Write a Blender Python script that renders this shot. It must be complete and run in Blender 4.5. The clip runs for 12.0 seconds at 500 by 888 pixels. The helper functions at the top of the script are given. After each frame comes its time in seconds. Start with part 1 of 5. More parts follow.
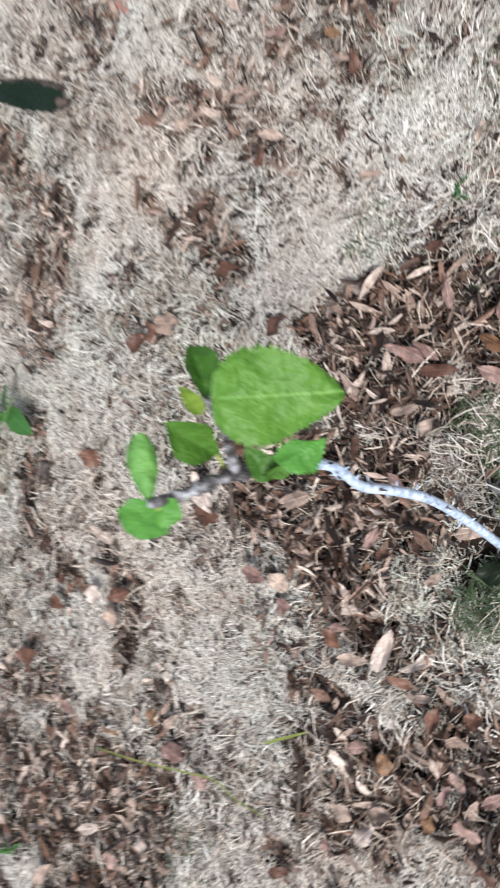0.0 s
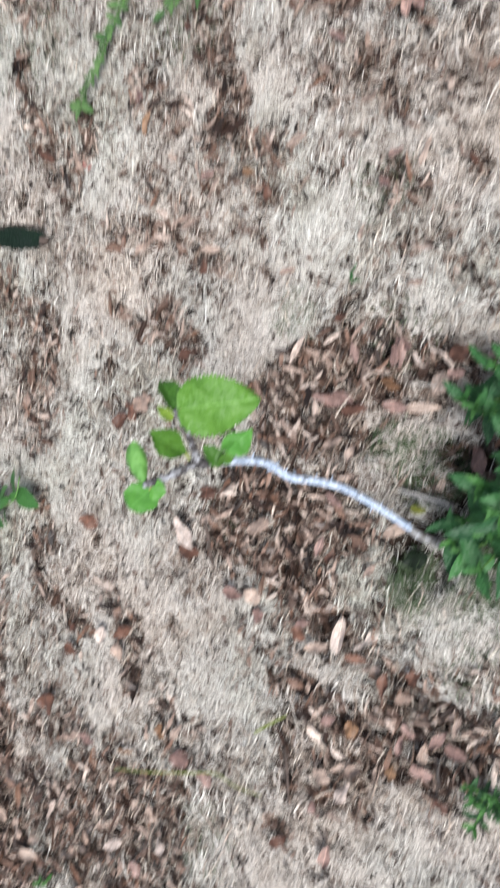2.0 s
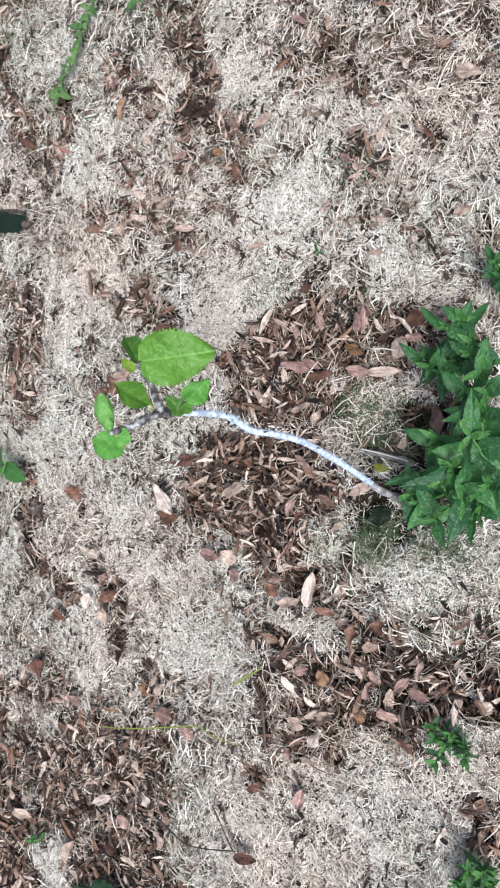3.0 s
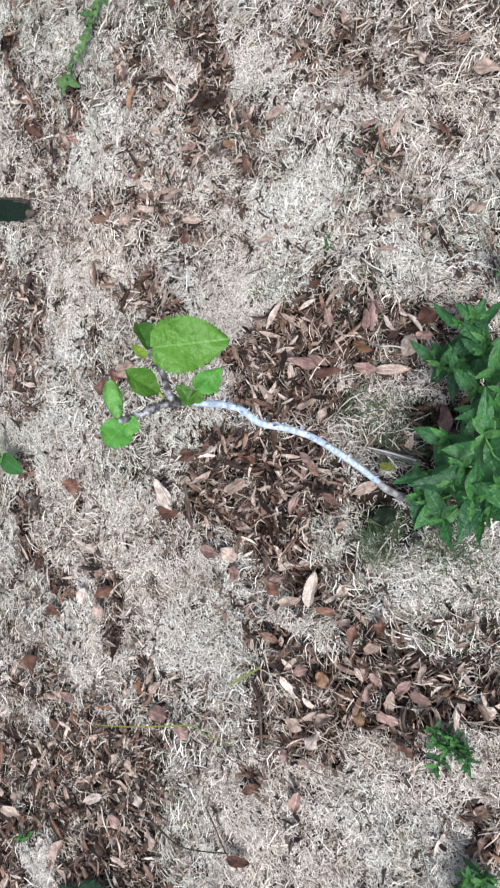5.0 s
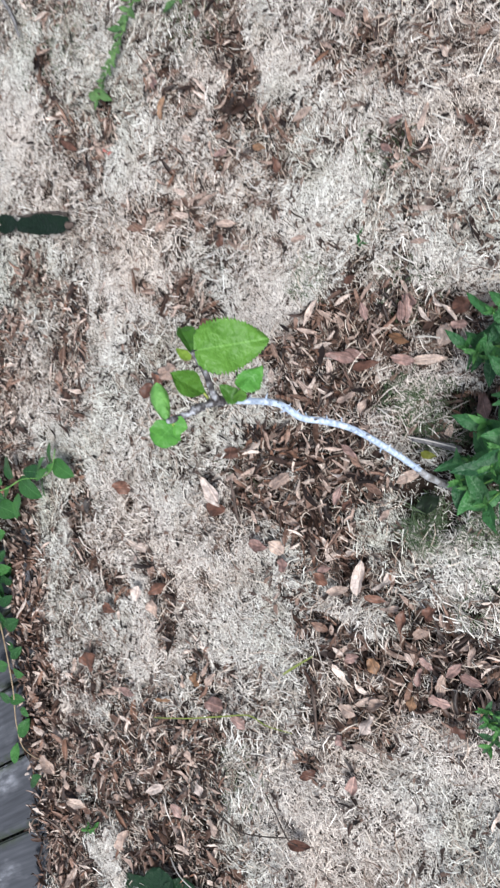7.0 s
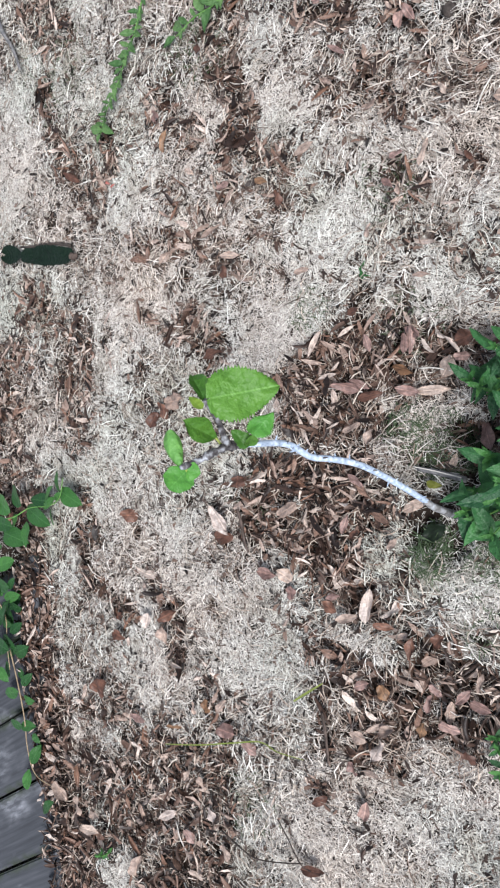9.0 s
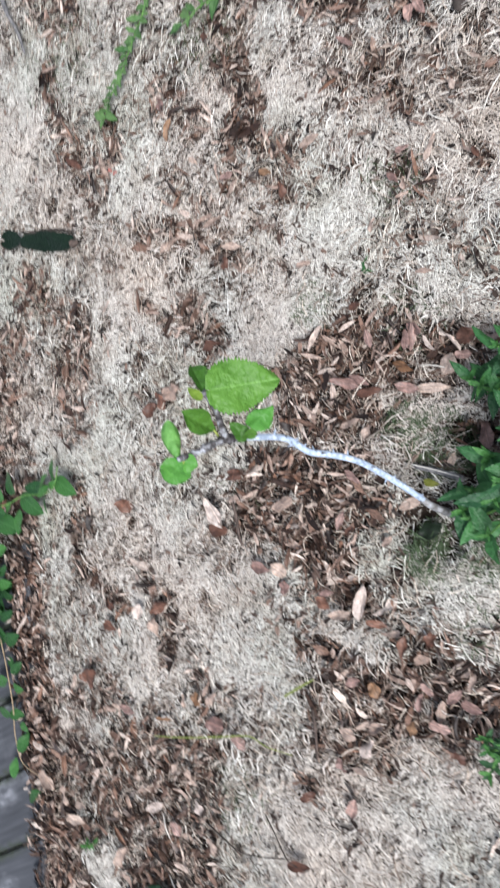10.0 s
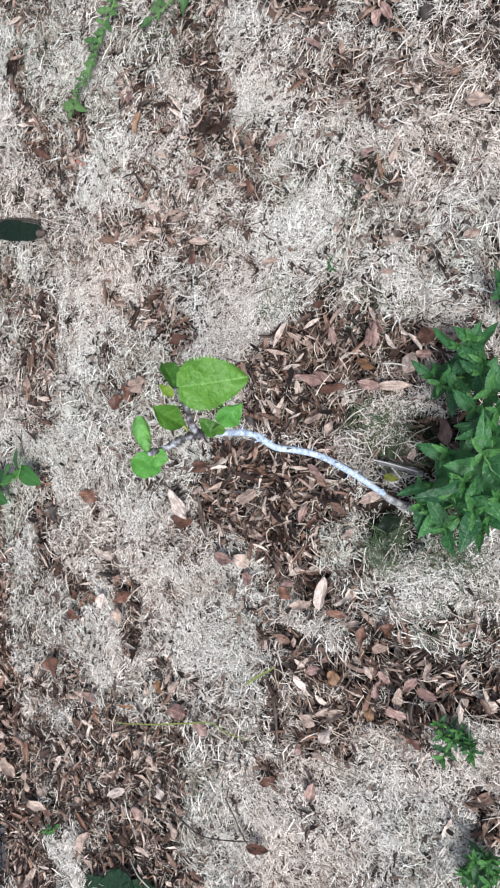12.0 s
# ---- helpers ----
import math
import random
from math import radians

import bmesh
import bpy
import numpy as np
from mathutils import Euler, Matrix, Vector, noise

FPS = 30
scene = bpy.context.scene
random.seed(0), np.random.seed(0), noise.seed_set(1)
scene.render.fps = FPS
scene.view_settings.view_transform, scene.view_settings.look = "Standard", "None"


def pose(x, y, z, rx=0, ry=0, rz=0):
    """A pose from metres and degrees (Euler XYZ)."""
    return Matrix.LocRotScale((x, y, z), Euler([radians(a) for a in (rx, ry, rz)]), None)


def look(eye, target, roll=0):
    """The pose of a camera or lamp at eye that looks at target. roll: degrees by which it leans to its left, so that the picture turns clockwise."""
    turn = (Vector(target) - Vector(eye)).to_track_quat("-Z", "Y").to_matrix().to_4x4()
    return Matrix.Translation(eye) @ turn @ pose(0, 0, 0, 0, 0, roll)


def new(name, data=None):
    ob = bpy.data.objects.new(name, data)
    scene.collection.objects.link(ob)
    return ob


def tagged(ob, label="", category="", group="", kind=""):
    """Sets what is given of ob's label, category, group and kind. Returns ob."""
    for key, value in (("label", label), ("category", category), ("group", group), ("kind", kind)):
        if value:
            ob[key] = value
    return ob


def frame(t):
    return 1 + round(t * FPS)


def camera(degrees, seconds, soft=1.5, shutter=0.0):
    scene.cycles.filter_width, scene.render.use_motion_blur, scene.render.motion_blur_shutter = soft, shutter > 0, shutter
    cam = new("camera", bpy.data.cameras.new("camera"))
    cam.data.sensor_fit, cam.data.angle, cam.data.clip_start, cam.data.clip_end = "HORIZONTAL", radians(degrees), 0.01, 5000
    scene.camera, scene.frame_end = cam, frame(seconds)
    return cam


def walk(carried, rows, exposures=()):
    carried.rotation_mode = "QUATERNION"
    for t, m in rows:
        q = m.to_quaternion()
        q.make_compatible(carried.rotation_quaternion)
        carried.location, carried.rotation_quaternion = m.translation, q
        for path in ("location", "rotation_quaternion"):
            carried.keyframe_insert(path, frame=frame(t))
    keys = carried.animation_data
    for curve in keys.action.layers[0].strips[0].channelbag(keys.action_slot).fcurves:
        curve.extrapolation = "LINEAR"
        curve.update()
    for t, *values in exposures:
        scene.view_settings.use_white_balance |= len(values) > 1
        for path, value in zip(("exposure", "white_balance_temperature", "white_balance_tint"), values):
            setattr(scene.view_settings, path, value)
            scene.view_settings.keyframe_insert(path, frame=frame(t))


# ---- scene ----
EXPOSURE = 1.46
cam = camera(33.7, 12.0, soft=2.05, shutter=0.9)
PATH = [
    (0, (0.453, 0.001, 0.872), (-0.738, 0.054, -0.734), -90.7),
    (0.3, (0.480, 0.000, 0.938), (-0.744, 0.076, -0.659), -90.9),
    (0.5, (0.499, -0.005, 0.971), (-0.724, 0.072, -0.609), -91.5),
    (0.7, (0.518, -0.015, 0.990), (-0.705, 0.068, -0.596), -91.8),
    (1, (0.543, -0.035, 1.011), (-0.667, 0.069, -0.577), -92.0),
    (1.5, (0.57, -0.074, 1.06), (-0.584, 0.108, -0.563), -91.0),
    (1.8, (0.598, -0.102, 1.07), (-0.537, 0.129, -0.56), -89.8),
    (2, (0.618, -0.11, 1.074), (-0.5, 0.192, -0.557), -86.4),
    (2.2, (0.634, -0.106, 1.081), (-0.47, 0.245, -0.549), -83.9),
    (2.4, (0.647, -0.101, 1.09), (-0.466, 0.219, -0.541), -85.7),
    (2.5, (0.652, -0.1, 1.093), (-0.465, 0.198, -0.539), -86.9),
    (2.7, (0.662, -0.125, 1.096), (-0.449, 0.121, -0.548), -89.7),
    (3, (0.675, -0.171, 1.102), (-0.441, 0.12, -0.532), -87.8),
    (3.2, (0.681, -0.153, 1.108), (-0.444, 0.126, -0.522), -87.9),
    (4.8, (0.644, -0.176, 1.098), (-0.459, 0.131, -0.542), -85.8),
    (5, (0.646, -0.176, 1.097), (-0.452, 0.119, -0.549), -86.0),
    (5.5, (0.642, -0.175, 1.105), (-0.457, 0.095, -0.544), -87.2),
    (6, (0.656, -0.184, 1.115), (-0.489, 0.054, -0.508), -89.5),
    (6.2, (0.656, -0.186, 1.115), (-0.502, 0.050, -0.501), -90.2),
    (6.5, (0.655, -0.187, 1.114), (-0.512, 0.07, -0.49), -90.5),
    (6.8, (0.657, -0.184, 1.119), (-0.512, 0.104, -0.473), -89.7),
    (7, (0.663, -0.183, 1.126), (-0.516, 0.122, -0.461), -89.0),
    (7.1, (0.668, -0.184, 1.131), (-0.517, 0.133, -0.451), -88.5),
    (7.2, (0.671, -0.185, 1.134), (-0.518, 0.146, -0.44), -87.7),
    (8.8, (0.673, -0.149, 1.149), (-0.495, 0.174, -0.440), -89.1),
    (9, (0.673, -0.145, 1.149), (-0.5, 0.174, -0.44), -89.4),
    (9.5, (0.668, -0.142, 1.148), (-0.51, 0.178, -0.437), -89.5),
    (9.8, (0.666, -0.143, 1.146), (-0.512, 0.177, -0.446), -88.7),
    (10, (0.665, -0.143, 1.144), (-0.502, 0.158, -0.452), -88.5),
    (10.2, (0.663, -0.142, 1.142), (-0.507, 0.095, -0.467), -90.1),
    (10.5, (0.662, -0.141, 1.14), (-0.48, 0.053, -0.49), -91.2),
    (10.6, (0.662, -0.141, 1.141), (-0.457, 0.050, -0.493), -91.0),
    (10.8, (0.665, -0.141, 1.151), (-0.424, 0.059, -0.500), -90.0),
    (11, (0.668, -0.141, 1.162), (-0.412, 0.083, -0.507), -88.4),
    (11.5, (0.673, -0.137, 1.171), (-0.418, 0.105, -0.488), -88.8),
    (12, (0.674, -0.138, 1.171), (-0.421, 0.12, -0.483), -88.7),
]
LIGHT = [(0, 0.0, 6780, 10), (1, 0.03, 6780, 10), (2, 0.10, 6720, 10), (3, 0.09, 6600, 10), (5, 0.0, 6550, 10), (7, 0.04, 6500, 10), (9, -0.02, 6500, 10), (9.5, 0.0, 6500, 10), (10, 0.07, 6500, 10), (11, 0.03, 6500, 10), (12, 0.01, 6500, 10)]
walk(cam, [(t, look(eye, target, roll)) for t, eye, target, roll in PATH], [(t, EXPOSURE + stops, kelvin, tint) for t, stops, kelvin, tint in LIGHT])

# ---- world and light: overcast sky ----
world = bpy.data.worlds.new("overcast_sky")
scene.world = world
world.use_nodes = True
wn, wl = world.node_tree.nodes, world.node_tree.links
sky = wn.new("ShaderNodeTexSky")
sky.sky_type, sky.sun_disc = "NISHITA", False
sky.sun_elevation, sky.sun_rotation = radians(50), radians(126)
grey = wn.new("ShaderNodeHueSaturation")
grey.inputs["Saturation"].default_value = 0.55
wl.new(sky.outputs["Color"], grey.inputs["Color"])
wl.new(grey.outputs["Color"], wn["Background"].inputs["Color"])
wn["Background"].inputs["Strength"].default_value = 0.064
sun = new("sun", bpy.data.lights.new("sun", "SUN"))
sun.data.energy, sun.data.angle, sun.data.color = 1.92, radians(18), (0.98, 0.985, 1.0)
sun.matrix_world = look((1.85, -1.35, 2.75), (0, 0, 0))

# ---- materials ----


def ramp(nt, fac, stops):
    node = nt.nodes.new("ShaderNodeValToRGB")
    el = node.color_ramp.elements
    while len(el) < len(stops):
        el.new(0.5)
    for e, (p, c) in zip(el, stops):
        e.position, e.color = p, (*c, 1)
    nt.links.new(fac, node.inputs["Fac"])
    return node.outputs["Color"]


def noise_tex(nt, scale, detail=4, vec=None, stretch=None):
    node = nt.nodes.new("ShaderNodeTexNoise")
    node.inputs["Scale"].default_value, node.inputs["Detail"].default_value = scale, detail
    src = vec or nt.nodes.new("ShaderNodeTexCoord").outputs["Object"]
    if stretch:
        mp = nt.nodes.new("ShaderNodeMapping")
        mp.inputs["Scale"].default_value = stretch
        nt.links.new(src, mp.inputs["Vector"])
        src = mp.outputs["Vector"]
    nt.links.new(src, node.inputs["Vector"])
    return node.outputs["Fac"]


def mix(nt, a, b, fac, mode="MIX"):
    node = nt.nodes.new("ShaderNodeMix")
    node.data_type, node.blend_type = "RGBA", mode
    for sock, v in ((node.inputs["Factor"], fac), (node.inputs["A"], a), (node.inputs["B"], b)):
        if isinstance(v, (int, float)):
            sock.default_value = v
        elif isinstance(v, tuple):
            sock.default_value = (*v, 1)
        else:
            nt.links.new(v, sock)
    return node.outputs["Result"]


def material(name, rough=0.8, spec=0.3):
    m = bpy.data.materials.new(name)
    m.use_nodes = True
    b = m.node_tree.nodes["Principled BSDF"]
    b.inputs["Roughness"].default_value = rough
    b.inputs["Specular IOR Level"].default_value = spec
    return m, m.node_tree, b


def bump(nt, b, height, strength, dist):
    node = nt.nodes.new("ShaderNodeBump")
    node.inputs["Strength"].default_value, node.inputs["Distance"].default_value = strength, dist
    nt.links.new(height, node.inputs["Height"])
    nt.links.new(node.outputs["Normal"], b.inputs["Normal"])


def soil_mat():
    """Dark soil under the thatch; farther out the same dead lawn seen as a whole."""
    m, nt, b = material("soil", 0.95, 0.1)
    c = ramp(nt, noise_tex(nt, 45, 8), [(0.3, (0.007, 0.005, 0.004)), (0.5, (0.020, 0.014, 0.011)), (0.7, (0.060, 0.044, 0.036))])
    c2 = mix(nt, c, (0.026, 0.019, 0.015), noise_tex(nt, 4, 5))
    lawn = ramp(nt, noise_tex(nt, 130, 8), [(0.3, (0.08, 0.065, 0.055)), (0.45, (0.27, 0.245, 0.21)), (0.7, (0.50, 0.465, 0.415))])
    lawn = mix(nt, lawn, ramp(nt, noise_tex(nt, 2.5, 9), [(0.5, (1, 1, 1)), (0.68, (0.45, 0.37, 0.33))]), 1.0, "MULTIPLY")
    away = nt.nodes.new("ShaderNodeVectorMath")
    away.operation = "DISTANCE"
    away.inputs[1].default_value = (-0.25, 0.25, 0.0)
    nt.links.new(nt.nodes.new("ShaderNodeTexCoord").outputs["Object"], away.inputs[0])
    reach = nt.nodes.new("ShaderNodeMapRange")
    reach.inputs["From Min"].default_value, reach.inputs["From Max"].default_value = 1.1, 1.3
    nt.links.new(away.outputs["Value"], reach.inputs["Value"])
    nt.links.new(mix(nt, c2, lawn, reach.outputs["Result"]), b.inputs["Base Color"])
    bump(nt, b, noise_tex(nt, 160, 6), 0.8, 0.006)
    return m


def straw_mat(name, stops):
    """Dead grass: colour by blade, with warm, grey and faintly green stretches."""
    m, nt, b = material(name, 0.7, 0.3)
    isl = nt.nodes.new("ShaderNodeNewGeometry").outputs["Random Per Island"]
    c = ramp(nt, isl, stops)
    tint = ramp(nt, noise_tex(nt, 3.2, 3), [(0.32, (1.0, 0.93, 0.875)), (0.44, (1.0, 0.975, 0.95)), (0.54, (0.965, 0.985, 0.965)), (0.68, (0.90, 0.945, 0.89))])
    c = mix(nt, c, tint, 1.0, "MULTIPLY")
    damp = ramp(nt, noise_tex(nt, 13, 6), [(0.52, (1, 1, 1)), (0.62, (0.78, 0.73, 0.69)), (0.75, (0.55, 0.48, 0.43))])
    c = mix(nt, c, damp, 0.55, "MULTIPLY")
    nt.links.new(c, b.inputs["Base Color"])
    return m


def litter_mat(name, stops, island, blade=True):
    """Dead leaf: colour by leaf, blotches and a fine grain."""
    m, nt, b = material(name, 0.5, 0.32)
    if island:
        r = nt.nodes.new("ShaderNodeNewGeometry").outputs["Random Per Island"]
    else:
        r = nt.nodes.new("ShaderNodeObjectInfo").outputs["Random"]
    c = ramp(nt, r, stops)
    blot = ramp(nt, noise_tex(nt, 90, 5), [(0.3, (0.55, 0.5, 0.48)), (0.55, (1, 1, 1)), (0.75, (1.15, 1.1, 1.05))])
    c = mix(nt, c, blot, 0.8, "MULTIPLY")
    streak = ramp(nt, noise_tex(nt, 260, 3), [(0.35, (0.62, 0.6, 0.58)), (0.55, (1.0, 1.0, 1.0)), (0.7, (1.25, 1.22, 1.2))])
    c = mix(nt, c, streak, 0.7, "MULTIPLY")
    # along the blade: a paler midrib, slanting fibres, faded towards one end
    if blade:
        sep = nt.nodes.new("ShaderNodeSeparateXYZ")
        nt.links.new(nt.nodes.new("ShaderNodeUVMap").outputs["UV"], sep.inputs[0])
        side = nt.nodes.new("ShaderNodeMath")
        side.operation = "ABSOLUTE"
        nt.links.new(sep.outputs["Y"], side.inputs[0])
        rib = ramp(nt, side.outputs[0], [(0.0, (1.5, 1.42, 1.36)), (0.05, (1.3, 1.25, 1.2)), (0.10, (0.82, 0.8, 0.78)), (0.4, (1, 1, 1)), (0.85, (1.12, 1.08, 1.05))])
        c = mix(nt, c, rib, 0.8, "MULTIPLY")
        at = nt.nodes.new("ShaderNodeCombineXYZ")
        for a, axis, k in ((sep.outputs["X"], "X", 3.0), (side.outputs[0], "Y", -1.6), (r, "Z", 60.0)):
            mul = nt.nodes.new("ShaderNodeMath")
            mul.operation, mul.inputs[1].default_value = "MULTIPLY", k
            nt.links.new(a, mul.inputs[0])
            nt.links.new(mul.outputs[0], at.inputs[axis])
        fade = ramp(nt, noise_tex(nt, 1.3, 4, at.outputs[0]), [(0.3, (0.6, 0.56, 0.53)), (0.5, (1, 1, 1)), (0.7, (1.35, 1.28, 1.2))])
        c = mix(nt, c, fade, 0.8, "MULTIPLY")
    nt.links.new(c, b.inputs["Base Color"])
    bump(nt, b, noise_tex(nt, 300, 4), 0.5, 0.0015)
    return m


BROWNS = [(0.0, (0.008, 0.005, 0.0045)), (0.26, (0.038, 0.022, 0.017)), (0.41, (0.105, 0.066, 0.051)), (0.54, (0.185, 0.119, 0.094)), (0.61, (0.190, 0.105, 0.072)), (0.69, (0.260, 0.192, 0.163)), (0.84, (0.40, 0.325, 0.288)), (1.0, (0.59, 0.52, 0.475))]
LEAF_TONES = {  # dead leaves that lie singly
    "amber": [(0.0, (0.15, 0.082, 0.045)), (1.0, (0.23, 0.14, 0.085))],
    "pale": [(0.0, (0.40, 0.345, 0.32)), (1.0, (0.53, 0.47, 0.44))],
    "tan": [(0.0, (0.27, 0.205, 0.175)), (1.0, (0.43, 0.35, 0.305))],
    "rust": [(0.0, (0.085, 0.042, 0.031)), (1.0, (0.165, 0.085, 0.060))],
    # blackish green: the shade of the hollow is put into this leaf's colour
    "black": [(0.0, (0.006, 0.013, 0.006)), (1.0, (0.010, 0.020, 0.010))],
    "mauve": [(0.0, (0.19, 0.122, 0.112)), (1.0, (0.31, 0.215, 0.195))],
}


def green_mat(name, dark, light, vein=0.0, rough=0.5, length=0.08):
    """Living leaf: the blade runs along its own x axis."""
    m, nt, b = material(name, rough, 0.35)
    rnd = nt.nodes.new("ShaderNodeObjectInfo").outputs["Random"]
    c = mix(nt, dark, light, ramp(nt, rnd, [(0.0, (0.1, 0.1, 0.1)), (1.0, (0.9, 0.9, 0.9))]))
    blot = ramp(nt, noise_tex(nt, 60, 4), [(0.3, (0.7, 0.76, 0.72)), (0.5, (1, 1, 1)), (0.7, (1.18, 1.12, 1.1))])
    c = mix(nt, c, blot, 0.8, "MULTIPLY")
    if vein:
        uv = nt.nodes.new("ShaderNodeUVMap").outputs["UV"]
        sep = nt.nodes.new("ShaderNodeSeparateXYZ")
        nt.links.new(uv, sep.inputs[0])
        side = nt.nodes.new("ShaderNodeMath")
        side.operation = "ABSOLUTE"
        nt.links.new(sep.outputs["Y"], side.inputs[0])
        mid = ramp(nt, side.outputs[0], [(0.0, (1, 1, 1)), (0.02, (0.8, 0.8, 0.8)), (0.05, (0, 0, 0))])
        slant = nt.nodes.new("ShaderNodeMath")
        slant.operation, slant.inputs[1].default_value = "MULTIPLY_ADD", -0.55
        nt.links.new(side.outputs[0], slant.inputs[0])
        nt.links.new(sep.outputs["X"], slant.inputs[2])
        rep = nt.nodes.new("ShaderNodeMath")
        rep.operation, rep.inputs[1].default_value = "PINGPONG", 0.085
        wob = nt.nodes.new("ShaderNodeMath")
        wob.operation, wob.inputs[1].default_value = "MULTIPLY_ADD", 0.12
        nt.links.new(noise_tex(nt, 70, 2), wob.inputs[0])
        nt.links.new(slant.outputs[0], wob.inputs[2])
        nt.links.new(wob.outputs[0], rep.inputs[0])
        ribs = ramp(nt, rep.outputs[0], [(0.0, (0.38, 0.38, 0.38)), (0.012, (0.15, 0.15, 0.15)), (0.035, (0, 0, 0))])
        veins = mix(nt, mid, ribs, 1.0, "LIGHTEN")
        c = mix(nt, c, tuple(min(1, v * 1.6 + 0.06) for v in light), mix(nt, (0, 0, 0), veins, vein))
        bump(nt, b, noise_tex(nt, 110, 3), 0.9, 0.005)
    nt.links.new(c, b.inputs["Base Color"])
    out = nt.nodes["Material Output"]
    tr = nt.nodes.new("ShaderNodeBsdfTranslucent")
    nt.links.new(mix(nt, c, (1.0, 1.0, 0.4), 0.8, "MULTIPLY"), tr.inputs["Color"])
    ms = nt.nodes.new("ShaderNodeMixShader")
    ms.inputs[0].default_value = 0.25
    nt.links.new(b.outputs[0], ms.inputs[1])
    nt.links.new(tr.outputs[0], ms.inputs[2])
    nt.links.new(ms.outputs[0], out.inputs["Surface"])
    return m


def bark_mat(name, stops, scale=60, stretch=None, rough=0.75):
    m, nt, b = material(name, rough, 0.3)
    c = ramp(nt, noise_tex(nt, scale, 6, stretch=stretch), stops)
    nt.links.new(c, b.inputs["Base Color"])
    bump(nt, b, noise_tex(nt, scale * 4, 5, stretch=stretch), 0.6, 0.002)
    return m


def deck_mat():
    m, nt, b = material("weathered_board", 0.7, 0.3)
    own = nt.nodes.new("ShaderNodeTexCoord").outputs["Object"]
    shift = nt.nodes.new("ShaderNodeVectorMath")
    shift.operation, shift.inputs[1].default_value = "MULTIPLY_ADD", (31.0, 17.0, 0.0)
    nt.links.new(nt.nodes.new("ShaderNodeObjectInfo").outputs["Random"], shift.inputs[0])
    nt.links.new(own, shift.inputs[2])
    uv = shift.outputs["Vector"]
    grain = noise_tex(nt, 1.0, 8, uv, (6, 130, 40))
    c = ramp(nt, grain, [(0.3, (0.034, 0.036, 0.042)), (0.5, (0.048, 0.051, 0.059)), (0.72, (0.070, 0.073, 0.083))])
    rnd = nt.nodes.new("ShaderNodeObjectInfo").outputs["Random"]
    c = mix(nt, c, ramp(nt, rnd, [(0, (0.75, 0.75, 0.75)), (1, (1.2, 1.2, 1.2))]), 1.0, "MULTIPLY")
    scuff = ramp(nt, noise_tex(nt, 9, 9, uv, (0.6, 1.3, 1)), [(0.50, (0, 0, 0)), (0.57, (0.16, 0.16, 0.16)), (0.63, (0.5, 0.5, 0.5)), (0.72, (1, 1, 1))])
    fine = ramp(nt, noise_tex(nt, 60, 6, uv, (0.5, 1.6, 1)), [(0.38, (0.15, 0.15, 0.15)), (0.6, (1, 1, 1))])
    c = mix(nt, c, (0.40, 0.41, 0.45), mix(nt, scuff, fine, 1.0, "MULTIPLY"))
    sep = nt.nodes.new("ShaderNodeSeparateXYZ")
    nt.links.new(own, sep.inputs[0])
    rim = nt.nodes.new("ShaderNodeMath")
    rim.operation = "ABSOLUTE"
    nt.links.new(sep.outputs["Y"], rim.inputs[0])
    moss = mix(nt, ramp(nt, rim.outputs[0], [(0.052, (0, 0, 0)), (0.0685, (1, 1, 1))]), ramp(nt, noise_tex(nt, 28, 6), [(0.42, (0, 0, 0)), (0.6, (1, 1, 1))]), 1.0, "MULTIPLY")
    c = mix(nt, c, (0.035, 0.045, 0.026), moss)
    nt.links.new(c, b.inputs["Base Color"])
    bump(nt, b, grain, 0.35, 0.002)
    return m


SOIL = soil_mat()
STRAW = straw_mat("dry_straw", [(0.0, (0.09, 0.062, 0.048)), (0.18, (0.24, 0.195, 0.165)), (0.38, (0.47, 0.425, 0.38)), (0.75, (0.68, 0.65, 0.61)), (1.0, (0.85, 0.835, 0.81))])
THATCH = straw_mat("matted_thatch", [(0.0, (0.24, 0.20, 0.175)), (0.15, (0.44, 0.405, 0.372)), (0.6, (0.65, 0.62, 0.588)), (1.0, (0.81, 0.792, 0.752))])
LITTER = litter_mat("leaf_litter", BROWNS, True)
CRUMB = litter_mat("leaf_crumb", [(0.0, (0.010, 0.007, 0.006)), (0.5, (0.045, 0.03, 0.024)), (0.8, (0.11, 0.075, 0.06)), (1.0, (0.2, 0.13, 0.1))], True, False)
BROWN_STRAW = litter_mat("brown_straw", [(0.0, (0.035, 0.02, 0.013)), (0.35, (0.14, 0.085, 0.06)), (0.6, (0.38, 0.305, 0.25)), (1.0, (0.66, 0.59, 0.51))], True, False)
LITTER_ONE = litter_mat("dead_leaf", BROWNS, False)
TONES = {k: litter_mat(k + "_dead_leaf", v, False) for k, v in LEAF_TONES.items()}
SAP_LEAF = green_mat("sapling_leaf", (0.078, 0.205, 0.028), (0.105, 0.25, 0.038), 0.42, 0.5)
SAP_PALE = green_mat("sapling_leaf_back", (0.10, 0.27, 0.06), (0.14, 0.34, 0.085), 0.03, 0.55)
SAP_COOL = green_mat("sapling_leaf_cool", (0.055, 0.20, 0.032), (0.085, 0.27, 0.045), 0.22, 0.5)
SAP_DARK = green_mat("sapling_leaf_dark", (0.04, 0.125, 0.018), (0.075, 0.19, 0.028), 0.12, 0.5)
SAP_YOUNG = green_mat("young_sapling_leaf", (0.15, 0.25, 0.03), (0.21, 0.32, 0.05), 0.1, 0.5)
YOUNG_STALK = bark_mat("young_stalk", [(0.3, (0.22, 0.27, 0.06)), (0.7, (0.42, 0.46, 0.14))], 90)
